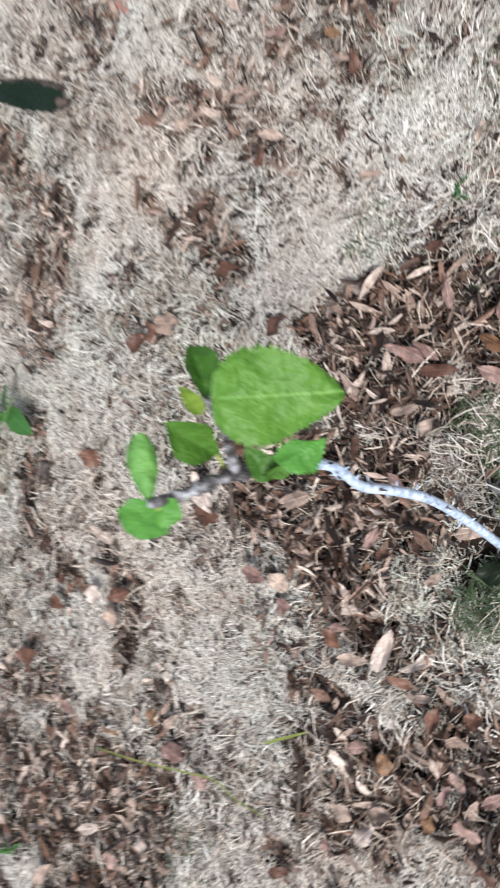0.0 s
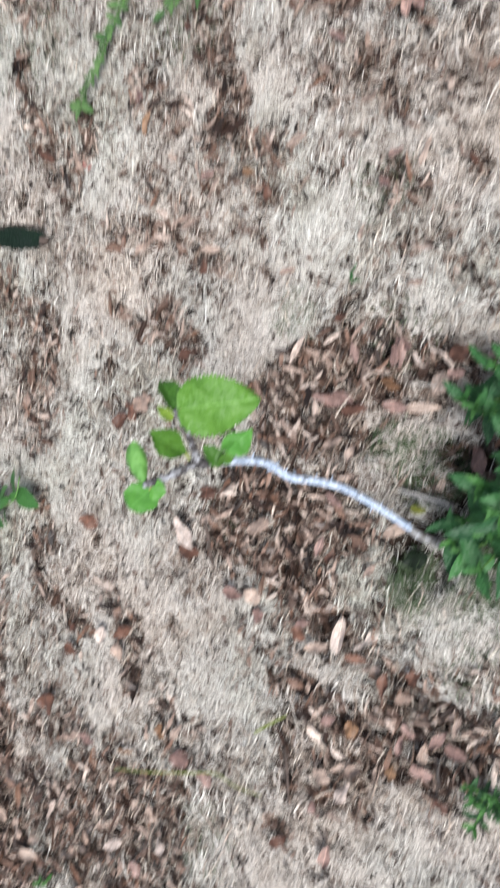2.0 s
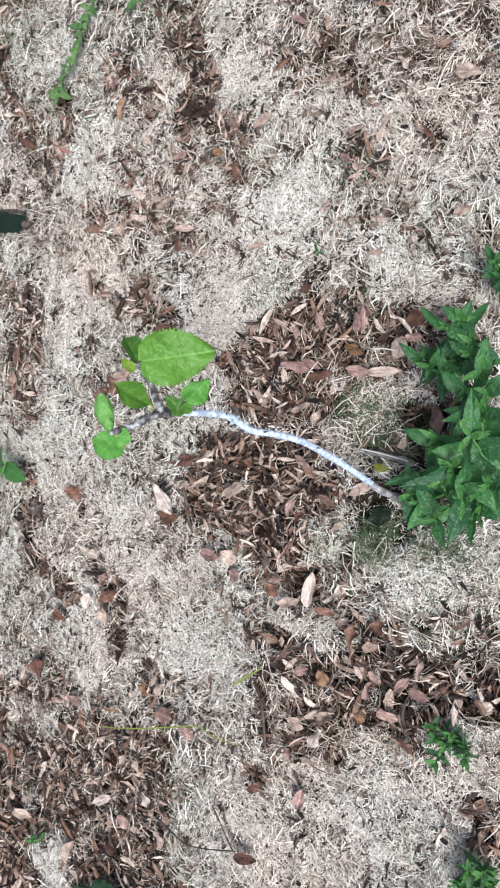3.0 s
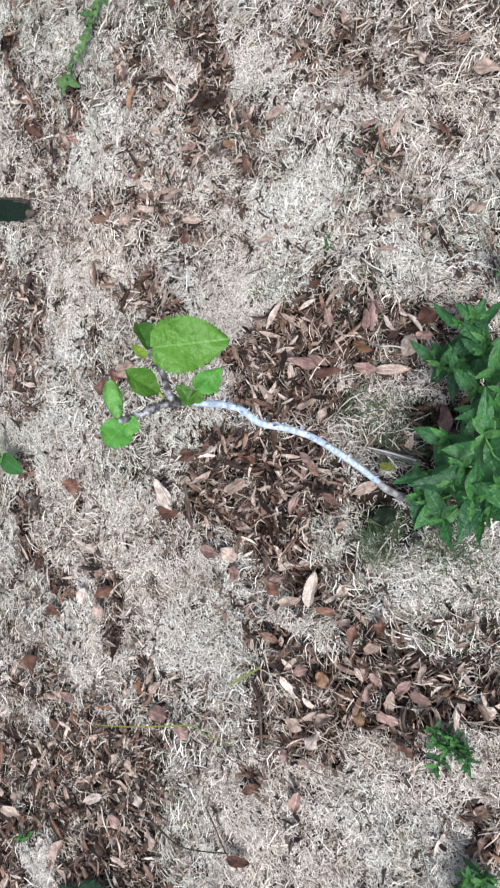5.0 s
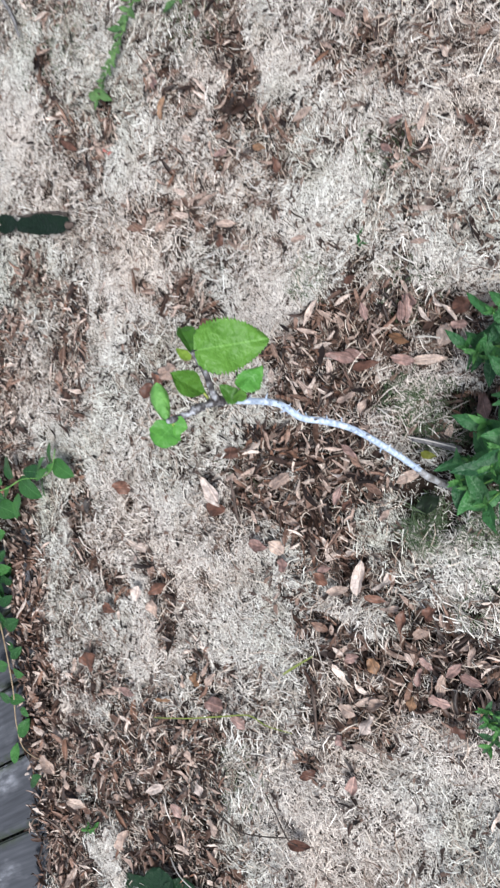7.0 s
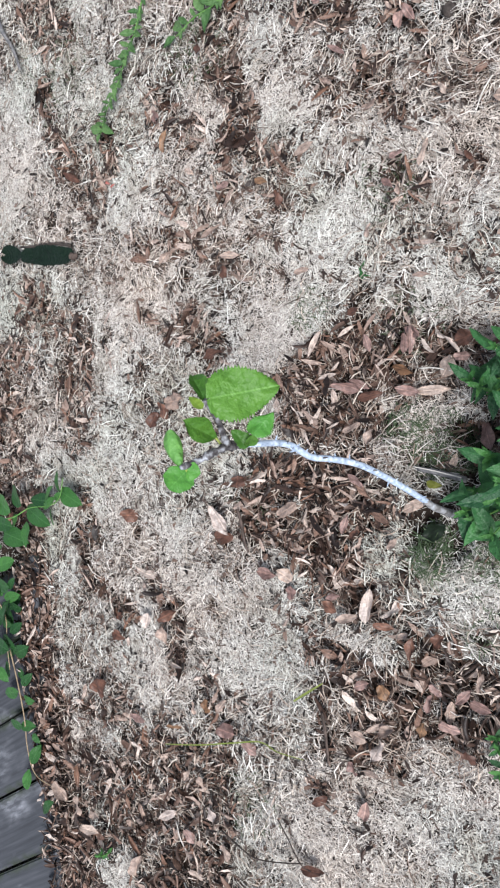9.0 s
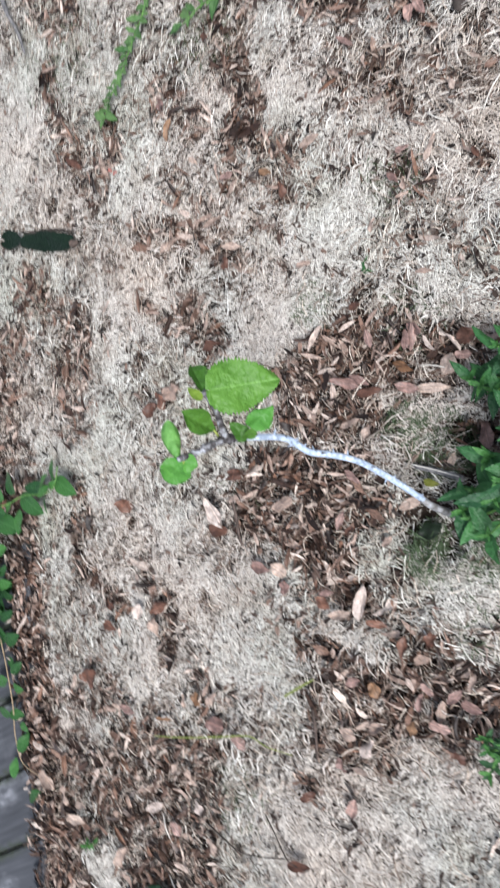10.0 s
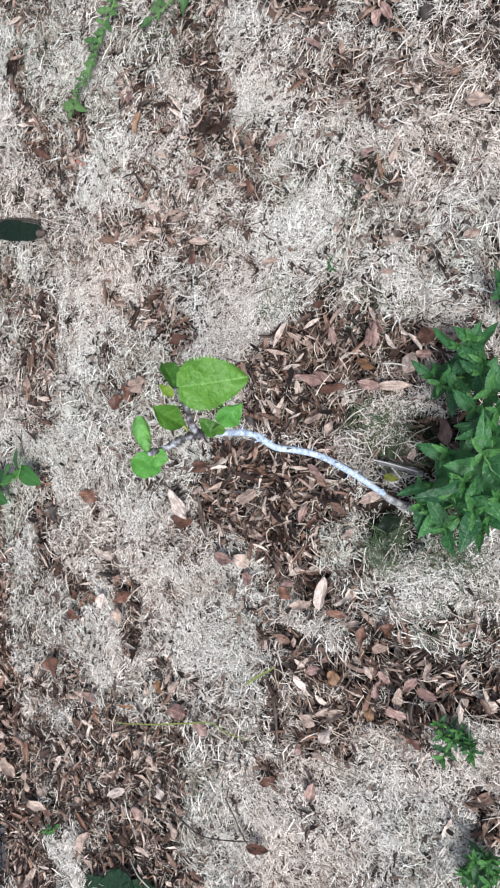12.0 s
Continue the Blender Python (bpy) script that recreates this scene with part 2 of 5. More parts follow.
WEED_LEAF = green_mat("weed_leaf", (0.011, 0.055, 0.024), (0.050, 0.175, 0.052), 0.30, 0.45)
WEED_TIP = green_mat("weed_tip_leaf", (0.032, 0.13, 0.030), (0.070, 0.20, 0.050), 0.25, 0.5)
WEED_LOW = green_mat("low_weed_leaf", (0.020, 0.072, 0.030), (0.052, 0.13, 0.052), 0.2, 0.55)
VINE_LEAF = green_mat("vine_leaf", (0.007, 0.038, 0.014), (0.060, 0.185, 0.045), 0.3, 0.42)
TRAIL_LEAF = green_mat("trailing_vine_leaf", (0.030, 0.095, 0.028), (0.13, 0.24, 0.085), 0.3, 0.5)
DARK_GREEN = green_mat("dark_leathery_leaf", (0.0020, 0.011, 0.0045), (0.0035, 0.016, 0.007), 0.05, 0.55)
BROAD_GREEN = green_mat("broad_weed_leaf", (0.005, 0.026, 0.010), (0.013, 0.045, 0.017), 0.12, 0.5)
BLADE_GREEN = green_mat("fresh_grass_blade", (0.15, 0.20, 0.045), (0.22, 0.26, 0.075), 0.0, 0.5)
PAINT = bark_mat("pale_blue_bark_paint", [(0.28, (0.12, 0.14, 0.18)), (0.38, (0.31, 0.385, 0.51)), (0.52, (0.40, 0.485, 0.62)), (0.66, (0.60, 0.67, 0.78))], 150)
BARK = bark_mat("grey_bark", [(0.34, (0.018, 0.016, 0.018)), (0.48, (0.07, 0.064, 0.068)), (0.56, (0.16, 0.16, 0.172)), (0.70, (0.40, 0.42, 0.46))], 130)
FOOT_BARK = bark_mat("foot_bark", [(0.3, (0.10, 0.095, 0.09)), (0.5, (0.24, 0.235, 0.24)), (0.7, (0.46, 0.48, 0.52))], 110)
DARK_BARK = bark_mat("dark_bark", [(0.3, (0.03, 0.022, 0.018)), (0.7, (0.13, 0.095, 0.08))], 90)
TWIG_BARK = bark_mat("blackish_twig", [(0.3, (0.015, 0.012, 0.010)), (0.7, (0.07, 0.055, 0.048))], 90)
GREY_TWIG = bark_mat("grey_twig", [(0.3, (0.06, 0.06, 0.065)), (0.7, (0.24, 0.23, 0.23))], 120)
VINE_STEM = bark_mat("vine_stem", [(0.3, (0.20, 0.14, 0.09)), (0.7, (0.36, 0.28, 0.18))], 90)
GREEN_STEM = bark_mat("green_stem", [(0.3, (0.06, 0.17, 0.04)), (0.7, (0.14, 0.28, 0.07))], 90)
RED_BIT = bark_mat("red_petal", [(0.3, (0.28, 0.07, 0.06)), (0.7, (0.42, 0.20, 0.17))], 90)
DECK = deck_mat()
MOSS = green_mat("dull_grass", (0.035, 0.06, 0.028), (0.08, 0.12, 0.06))
PALE_STALK = bark_mat("pale_stalk", [(0.3, (0.45, 0.42, 0.38)), (0.7, (0.68, 0.65, 0.6))], 90)
YELLOW_LEAF = green_mat("yellow_leaf", (0.13, 0.15, 0.025), (0.18, 0.19, 0.035), 0.3)

# ---- helpers for things and parts ----


def thing(name, label, category, group="", at=(0, 0, 0)):
    ob = new(name)
    ob.empty_display_size = 0.02
    ob.location = at
    return tagged(ob, label, category, group)


def part_mesh(name, me, mat, parent, m=None, label=""):
    if mat and not me.materials:
        me.materials.append(mat)
    ob = new(name, me)
    if parent:
        ob.parent = parent
        ob.matrix_parent_inverse = Matrix.Translation(parent.location).inverted() if parent.type == "EMPTY" else Matrix()
    if m is not None:
        ob.matrix_basis = m
    return tagged(ob, label)


def mesh_of(name, verts, faces, mat=None, smooth=True, uv=None):
    me = bpy.data.meshes.new(name)
    me.from_pydata([tuple(v) for v in verts], [], faces)
    if smooth:
        me.polygons.foreach_set("use_smooth", [True] * len(me.polygons))
    if uv is not None:
        layer = me.uv_layers.new(name="UVMap")
        idx = np.zeros(len(me.loops), dtype=np.int32)
        me.loops.foreach_get("vertex_index", idx)
        layer.data.foreach_set("uv", np.asarray(uv, dtype=np.float32)[idx].ravel())
    if mat:
        me.materials.append(mat)
    me.update()
    return me


def leaf_grid(length, width, n=6, cols=3, fold=0.1, droop=0.1, wave=0.0, teeth=0, tooth=0.0, blunt=0.5, tip=1.0, twist=0.0, cup=0.0, roll=0.0, heart=0.0, rnd=None):
    """A leaf along +x: fold lifts the sides, droop bends the tip down, teeth notch the edge."""
    rnd = rnd or random.Random(1)
    ph = rnd.uniform(0, 6.28)
    v, uv = [], []
    for i in range(n + 1):
        t = i / n
        w = (math.sin(math.pi * t ** blunt) ** tip if 0 < t < 1 else 0.02) * width / 2
        if teeth and 0 < i < n:
            w *= 1 + tooth * (1 if i % 2 else -1) * rnd.uniform(0.1, 1.4)
        tw = twist * t
        for j in range(cols):
            s = 2 * j / (cols - 1) - 1
            y = w * s
            z = fold * abs(y) - droop * length * t * t + wave * width * math.sin(t * 9 + ph + s * 1.7) * abs(s) - cup * width * (s * s) * math.sin(math.pi * t)
            if roll:
                y, z = w / roll * math.sin(s * roll), z + w / roll * (math.cos(s * roll) - 1)
            v.append((length * (t - heart * abs(s) ** 1.4 * (1 - t) ** 5), y * math.cos(tw) - z * math.sin(tw), z * math.cos(tw) + y * math.sin(tw)))
            uv.append((t, s * max(w, 1e-4) / width * 2))
    f = [(i * cols + j, i * cols + j + 1, (i + 1) * cols + j + 1, (i + 1) * cols + j) for i in range(n) for j in range(cols - 1)]
    return np.array(v), f, uv


def frame_of(base, tip, up=(0, 0, 1)):
    """Pose whose x runs from base to tip and whose z leans to up."""
    x = (Vector(tip) - Vector(base)).normalized()
    y = Vector(up).cross(x).normalized()
    z = x.cross(y)
    m = Matrix((x, y, z)).transposed().to_4x4()
    m.translation = base
    return m


def smooth_path(pts, steps):
    """Catmull-Rom through a few points."""
    p = [Vector(q) for q in pts]
    p = [2 * p[0] - p[1]] + p + [2 * p[-1] - p[-2]]
    out = []
    for i in range(1, len(p) - 2):
        for k in range(steps):
            t = k / steps
            a, b, c, d = p[i - 1:i + 3]
            out.append(0.5 * ((2 * b) + (c - a) * t + (2 * a - 5 * b + 4 * c - d) * t * t + (3 * b - a - 3 * c + d) * t ** 3))
    return out + [p[-2]]


def tube(name, pts, radius, mat, steps=5, sides=10, knobs=0.0, flat=1.0, seed=1):
    """A tapering stem along a smooth path. radius: of t in 0..1."""
    path = smooth_path(pts, steps)
    rnd = random.Random(seed)
    v, f = [], []
    n = len(path)
    side = None
    for i, c in enumerate(path):
        d = (path[min(i + 1, n - 1)] - path[max(i - 1, 0)]).normalized()
        side = (side - d * side.dot(d)).normalized() if side else d.orthogonal().normalized()
        up = d.cross(side)
        r = radius(i / (n - 1)) * (1 + knobs * rnd.uniform(-1, 1))
        for k in range(sides):
            a = 6.28318 * k / sides
            rr = r * (1 + knobs * 0.5 * rnd.uniform(-1, 1))
            v.append(c + (side * math.cos(a) + up * math.sin(a) * flat) * rr)
    for i in range(n - 1):
        for k in range(sides):
            a, b = i * sides + k, i * sides + (k + 1) % sides
            f.append((a, b, b + sides, a + sides))
    f.append(tuple(range(sides))[::-1])
    f.append(tuple((n - 1) * sides + k for k in range(sides)))
    return mesh_of(name, v, f, mat)


# ---- plan: litter patches (from x, y to x, y, half width, strength) ----
LITTER_STEM = [
    (-0.069, 0.161, 0.074, 0.193, 0.042, 1),
    (0.021, 0.153, 0.120, 0.131, 0.048, 1),
    (0.153, 0.180, 0.213, 0.118, 0.031, 1),
    (-0.061, 0.100, 0.043, 0.070, 0.047, 1),
    (0.064, 0.111, 0.194, 0.080, 0.022, 0.600),
    (-0.169, 0.009, -0.000, -0.012, 0.048, 0.900),
    (-0.084, -0.078, 0.026, -0.073, 0.053, 1),
    (-0.209, -0.043, -0.092, -0.105, 0.045, 0.900),
    (-0.068, -0.147, -0.029, -0.208, 0.042, 1),
    (-0.100, -0.141, -0.036, -0.152, 0.035, 1),
    (-0.050, -0.205, 0.016, -0.232, 0.031, 0.900),
    (0.208, -0.002, 0.236, -0.034, 0.029, 1),
    (0.211, 0.146, 0.272, 0.107, 0.021, 1),
    (0.122, 0.214, 0.084, 0.189, 0.019, 0.800),
]
LITTER_RIGHT = [
    (-0.135, -0.277, -0.039, -0.322, 0.024, 0.800),
    (-0.063, -0.338, 0.053, -0.355, 0.035, 1),
    (0.056, -0.340, 0.156, -0.379, 0.042, 1),
    (-0.071, -0.408, 0.147, -0.418, 0.023, 1),
    (-0.091, -0.442, -0.031, -0.452, 0.025, 0.900),
    (0.051, -0.288, 0.104, -0.302, 0.025, 0.900),
    (-0.120, -0.324, -0.149, -0.457, 0.011, 0.800),
    (-0.185, -0.489, -0.163, -0.511, 0.014, 0.600),
    (-0.158, -0.227, -0.129, -0.249, 0.014, 0.500),
    (-0.137, -0.192, -0.086, -0.218, 0.020, 0.600),
    (-0.059, -0.520, -0.085, -0.503, 0.017, 0.500),
    (0.084, -0.448, 0.108, -0.456, 0.013, 0.600),
]
LITTER_LEFT = [
    (-0.694, 0.581, -0.663, 0.520, 0.027, 0.63),
    (-0.696, 0.512, -0.594, 0.450, 0.034, 0.42),
    (-0.736, 0.514, -0.739, 0.422, 0.040, 0.53),
    (-0.816, 0.434, -0.812, 0.339, 0.059, 0.59),
    (-0.823, 0.342, -0.844, 0.242, 0.054, 0.53),
    (-0.566, 0.415, -0.596, 0.312, 0.055, 0.59),
    (-0.592, 0.311, -0.607, 0.218, 0.053, 0.53),
    (-0.849, 0.236, -0.778, 0.187, 0.032, 0.35),
    (-0.617, 0.087, -0.625, 0.006, 0.031, 0.42),
    (-0.631, 0.019, -0.649, -0.072, 0.018, 0.95),
    (-0.640, -0.085, -0.549, -0.161, 0.022, 0.80),
    (-0.573, -0.169, -0.575, -0.214, 0.016, 0.50),
    (-0.474, -0.117, -0.443, -0.175, 0.021, 0.63),
    (-0.433, -0.176, -0.443, -0.260, 0.026, 0.88),
    (-0.472, 0.431, -0.479, 0.337, 0.016, 0.21),
]
LITTER_DECK = [
    (-0.804, 0.103, -0.827, -0.018, 0.046, 0.95),
    (-0.827, -0.018, -0.838, -0.141, 0.048, 0.95),
    (-0.846, -0.140, -0.853, -0.261, 0.051, 0.95),
    (-0.849, -0.262, -0.849, -0.381, 0.055, 0.95),
    (-0.845, -0.381, -0.849, -0.486, 0.055, 0.95),
    (-0.824, -0.486, -0.842, -0.589, 0.060, 0.95),
    (-0.832, -0.589, -0.839, -0.688, 0.059, 0.95),
    (-0.873, 0.144, -0.858, 0.038, 0.053, 0.95),
]
LITTER_CORNER_LOW = [
    (-0.784, -0.326, -0.631, -0.350, 0.033, 0.42),
    (-0.664, -0.278, -0.639, -0.315, 0.029, 0.57),
    (-0.647, -0.347, -0.533, -0.375, 0.028, 0.39),
    (-0.383, -0.317, -0.370, -0.403, 0.032, 0.64),
    (-0.356, -0.359, -0.313, -0.347, 0.020, 0.57),
    (-0.608, -0.420, -0.473, -0.434, 0.039, 0.57),
    (-0.476, -0.444, -0.380, -0.452, 0.036, 0.60),
    (-0.746, -0.499, -0.592, -0.484, 0.055, 0.64),
    (-0.594, -0.489, -0.419, -0.495, 0.051, 0.67),
    (-0.746, -0.565, -0.562, -0.547, 0.057, 0.60),
    (-0.564, -0.552, -0.420, -0.530, 0.054, 0.60),
    (-0.618, -0.615, -0.438, -0.599, 0.043, 0.60),
    (-0.621, -0.659, -0.446, -0.658, 0.037, 0.57),
    (-0.744, -0.421, -0.686, -0.466, 0.034, 0.42),
]
LITTER_BOTTOM = [
    (-0.507, -0.700, -0.439, -0.675, 0.034, 0.68),
    (-0.422, -0.669, -0.371, -0.717, 0.024, 0.59),
    (-0.355, -0.726, -0.300, -0.744, 0.026, 0.59),
    (-0.796, -0.613, -0.798, -0.790, 0.039, 0.77),
    (-0.679, -0.777, -0.527, -0.767, 0.025, 0.51),
]
LITTER_TOP = [
    (-0.525, 1.180, -0.456, 1.066, 0.056, 0.57),
    (-0.525, 0.985, -0.522, 0.842, 0.025, 0.62),
    (-0.491, 0.780, -0.447, 0.681, 0.050, 0.57),
    (-0.380, 0.794, -0.380, 0.724, 0.022, 0.83),
    (-0.230, 0.774, -0.170, 0.686, 0.039, 0.53),
    (-0.082, 0.836, -0.076, 0.752, 0.027, 0.66),
    (-0.059, 0.765, -0.059, 0.625, 0.032, 0.75),
    (-0.087, 0.640, -0.122, 0.545, 0.029, 0.69),
    (-0.246, 0.592, -0.200, 0.514, 0.040, 0.33),
    (-0.343, 0.548, -0.223, 0.483, 0.030, 0.57),
    (-0.188, 0.459, -0.133, 0.403, 0.029, 0.66),
    (-0.262, 0.343, -0.208, 0.278, 0.035, 0.75),
    (-0.365, 0.391, -0.321, 0.339, 0.018, 0.50),
    (-0.019, 0.866, -0.023, 0.777, 0.022, 0.50),
]
LITTER_TOP_RIGHT = [
    (0.112, 0.768, 0.176, 0.709, 0.025, 0.67),
    (0.264, 0.677, 0.294, 0.619, 0.022, 0.76),
    (-0.027, 0.680, -0.033, 0.626, 0.016, 0.76),
    (-0.043, 0.587, 0.026, 0.525, 0.024, 0.67),
    (-0.055, 0.525, -0.001, 0.460, 0.024, 0.64),
    (0.153, 0.663, 0.221, 0.598, 0.019, 0.58),
    (0.179, 0.594, 0.222, 0.521, 0.025, 0.67),
    (0.198, 0.428, 0.230, 0.381, 0.025, 0.72),
    (0.319, 0.402, 0.330, 0.376, 0.013, 0.76),
    (0.348, 0.532, 0.377, 0.490, 0.014, 0.51),
    (0.102, 0.639, 0.134, 0.590, 0.016, 0.42),
    (-0.086, 0.458, -0.035, 0.409, 0.017, 0.42),
    (-0.045, 0.358, -0.033, 0.337, 0.011, 0.67),
    (0.291, 0.559, 0.306, 0.512, 0.012, 0.42),
    (0.243, 0.303, 0.275, 0.253, 0.016, 0.30),
]
MATS = [  # smooth pale thatch: x, y, radius, strength
    (0.051, 0.625, 0.058, 1),
    (-0.660, 0.850, 0.114, 0.900),
    (-0.645, 0.954, 0.086, 0.800),
    (0.114, 0.389, 0.053, 0.700),
    (-0.039, 0.277, 0.069, 1),
    (0.024, 0.339, 0.067, 0.600),
    (0.216, 0.197, 0.045, 0.700),
    (-0.382, 0.398, 0.078, 0.700),
    (-0.467, 0.320, 0.056, 0.800),
    (-0.505, 0.109, 0.081, 0.800),
    (-0.375, -0.052, 0.056, 0.800),
    (-0.246, -0.235, 0.093, 1),
    (-0.369, -0.138, 0.056, 0.900),
    (-0.326, -0.296, 0.065, 0.800),
    (-0.706, -0.063, 0.048, 0.800),
    (-0.772, -0.173, 0.041, 0.900),
    (-0.226, -0.538, 0.082, 0.600),
    (-0.044, -0.503, 0.081, 0.500),
    (0.034, -0.567, 0.074, 0.600),
    (0.151, 0.022, 0.047, 0.500),
    (0.146, -0.208, 0.061, 0.800),
    (-0.310, 0.677, 0.063, 0.600),
    (-0.536, -0.267, 0.068, 0.700),
    (-0.708, -0.651, 0.059, 0.800),
    (-0.777, -0.268, 0.047, 0.900),
    (0.074, 0.530, 0.033, 0.600),
    (0.215, -0.235, 0.075, 0.80),
    (0.105, -0.545, 0.080, 0.75),
    (-0.040, -0.610, 0.075, 0.65),
    (-0.130, -0.560, 0.070, 0.6),
    (0.160, -0.490, 0.050, 0.70),
]
LITTER_CORNER = [
    (0.151, -0.399, 0.242, -0.414, 0.020, 1),
    (0.241, -0.409, 0.278, -0.422, 0.021, 1),
    (0.183, -0.547, 0.193, -0.601, 0.021, 1),
    (0.307, 0.225, 0.355, 0.131, 0.037, 0.050),
    (0.213, -0.364, 0.254, -0.383, 0.021, 0.850),
    (0.206, -0.310, 0.264, -0.335, 0.037, 0.250),
    (0.277, 0.086, 0.306, -0.023, 0.037, 0.080),
]
LEAVES_FAR = [
    (-0.099, 0.813, 0.027, 0.021, 48, "rust"),
    (0.152, 0.752, 0.029, 0.016, -24, "mauve"),
    (-0.225, 0.741, 0.021, 0.021, 31, "mauve"),
    (-0.482, 0.741, 0.050, 0.014, -44, "rust"),
    (-0.221, 0.689, 0.041, 0.014, 60, "amber"),
    (0.162, 0.655, 0.042, 0.009, -49, "mauve"),
    (0.306, 0.654, 0.022, 0.011, -39, "tan"),
    (0.289, 0.645, 0.029, 0.015, -75, "mauve"),
    (0.272, 0.642, 0.026, 0.016, 69, "mauve"),
    (-0.178, 0.605, 0.028, 0.010, -55, "tan"),
    (-0.117, 0.550, 0.028, 0.015, 0, "mauve"),
    (0.191, 0.541, 0.036, 0.013, -14, "tan"),
    (0.068, 0.527, 0.049, 0.013, 3, "tan"),
    (-0.031, 0.516, 0.031, 0.012, -37, "amber"),
    (0.310, 0.502, 0.023, 0.011, -77, "tan"),
    (-0.164, 0.477, 0.052, 0.012, 3, "tan"),
]
LEAVES_TOP = [
    (-0.010, 0.473, 0.032, 0.017, -93, "rust"),
    (0.395, 0.445, 0.040, 0.020, -26, "tan"),
    (0.215, 0.444, 0.025, 0.010, -4, "mauve"),
    (0.254, 0.430, 0.044, 0.012, 64, "tan"),
    (-0.138, 0.426, 0.036, 0.014, -14, "tan"),
    (0.191, 0.404, 0.031, 0.011, -65, "mauve"),
    (-0.152, 0.398, 0.024, 0.015, 48, "rust"),
    (0.320, 0.391, 0.020, 0.009, -69, "rust"),
    (0.209, 0.387, 0.020, 0.012, 66, "tan"),
    (0.144, 0.346, 0.023, 0.010, 72, "tan"),
    (0.006, 0.336, 0.026, 0.011, 0, "tan"),
    (-0.211, 0.263, 0.038, 0.021, 7, "rust"),
    (0.348, 0.260, 0.031, 0.014, 0, "tan"),
    (0.211, 0.247, 0.031, 0.008, -16, "tan"),
    (0.085, 0.235, 0.024, 0.013, -2, "rust"),
    (-0.316, 0.205, 0.046, 0.032, -8, "tan"),
]
LEAVES_UPPER = [
    (-0.351, 0.198, 0.039, 0.025, 116, "rust"),
    (-0.377, 0.186, 0.033, 0.024, 47, "rust"),
    (0.094, 0.180, 0.032, 0.013, 96, "mauve"),
    (-0.131, 0.177, 0.036, 0.023, 27, "rust"),
    (0.174, 0.170, 0.036, 0.017, -41, "mauve"),
    (0.166, 0.161, 0.046, 0.013, 67, "mauve"),
    (0.155, 0.158, 0.032, 0.013, 64, "mauve"),
    (0.253, 0.133, 0.035, 0.025, 1, "rust"),
    (0.048, 0.124, 0.045, 0.020, 138, "mauve"),
    (0.063, 0.121, 0.037, 0.013, -38, "mauve"),
    (0.143, 0.120, 0.040, 0.015, -31, "amber"),
    (0.240, 0.109, 0.024, 0.015, -7, "mauve"),
    (0.215, 0.109, 0.024, 0.015, 0, "tan"),
    (0.213, 0.103, 0.034, 0.026, 45, "tan"),
    (0.077, 0.098, 0.043, 0.016, 0, "rust"),
    (0.143, 0.086, 0.038, 0.016, 152, "mauve"),
]
LEAVES_BACK = [
    (0.179, 0.076, 0.062, 0.015, -12, "tan"),
    (0.039, 0.055, 0.036, 0.012, 6, "tan"),
    (0.065, 0.035, 0.027, 0.014, 53, "tan"),
    (-0.213, 0.027, 0.022, 0.031, 79, "rust"),
    (-0.493, 0.025, 0.038, 0.027, -11, "rust"),
    (0.236, -0.008, 0.050, 0.022, 98, "mauve"),
    (0.027, -0.027, 0.035, 0.012, -46, "mauve"),
    (-0.262, -0.033, 0.062, 0.025, 114, "pale"),
    (0.180, -0.034, 0.024, 0.012, 60, "tan"),
    (-0.115, -0.043, 0.053, 0.021, 13, "tan"),
    (0.212, -0.046, 0.015, 0.009, 3, "rust"),
    (-0.263, -0.062, 0.041, 0.026, -6, "rust"),
    (0.102, -0.083, 0.052, 0.018, 12, "tan"),
    (-0.009, -0.090, 0.032, 0.012, 57, "mauve"),
    (0.008, -0.110, 0.028, 0.012, 8, "rust"),
    (0.118, -0.130, 0.045, 0.026, 25, "black"),
]
LEAVES_STEM = [
    (0.063, -0.135, 0.024, 0.011, 34, "tan"),
    (-0.187, -0.140, 0.037, 0.020, 163, "mauve"),
    (-0.155, -0.149, 0.030, 0.023, 126, "tan"),
    (-0.566, -0.163, 0.023, 0.015, -7, "rust"),
    (-0.434, -0.178, 0.044, 0.020, 15, "rust"),
    (-0.150, -0.179, 0.025, 0.019, 64, "mauve"),
    (-0.488, -0.180, 0.032, 0.021, 62, "pale"),
    (-0.063, -0.197, 0.028, 0.011, 8, "mauve"),
    (-0.578, -0.198, 0.031, 0.019, -30, "rust"),
    (-0.076, -0.213, 0.031, 0.018, -39, "rust"),
    (-0.449, -0.213, 0.041, 0.024, -98, "tan"),
    (-0.004, -0.221, 0.054, 0.020, 68, "pale"),
    (-0.045, -0.234, 0.047, 0.015, 3, "tan"),
    (0.014, -0.255, 0.032, 0.013, -21, "rust"),
    (0.099, -0.287, 0.025, 0.019, 31, "rust"),
    (0.052, -0.293, 0.040, 0.016, 63, "rust"),
]
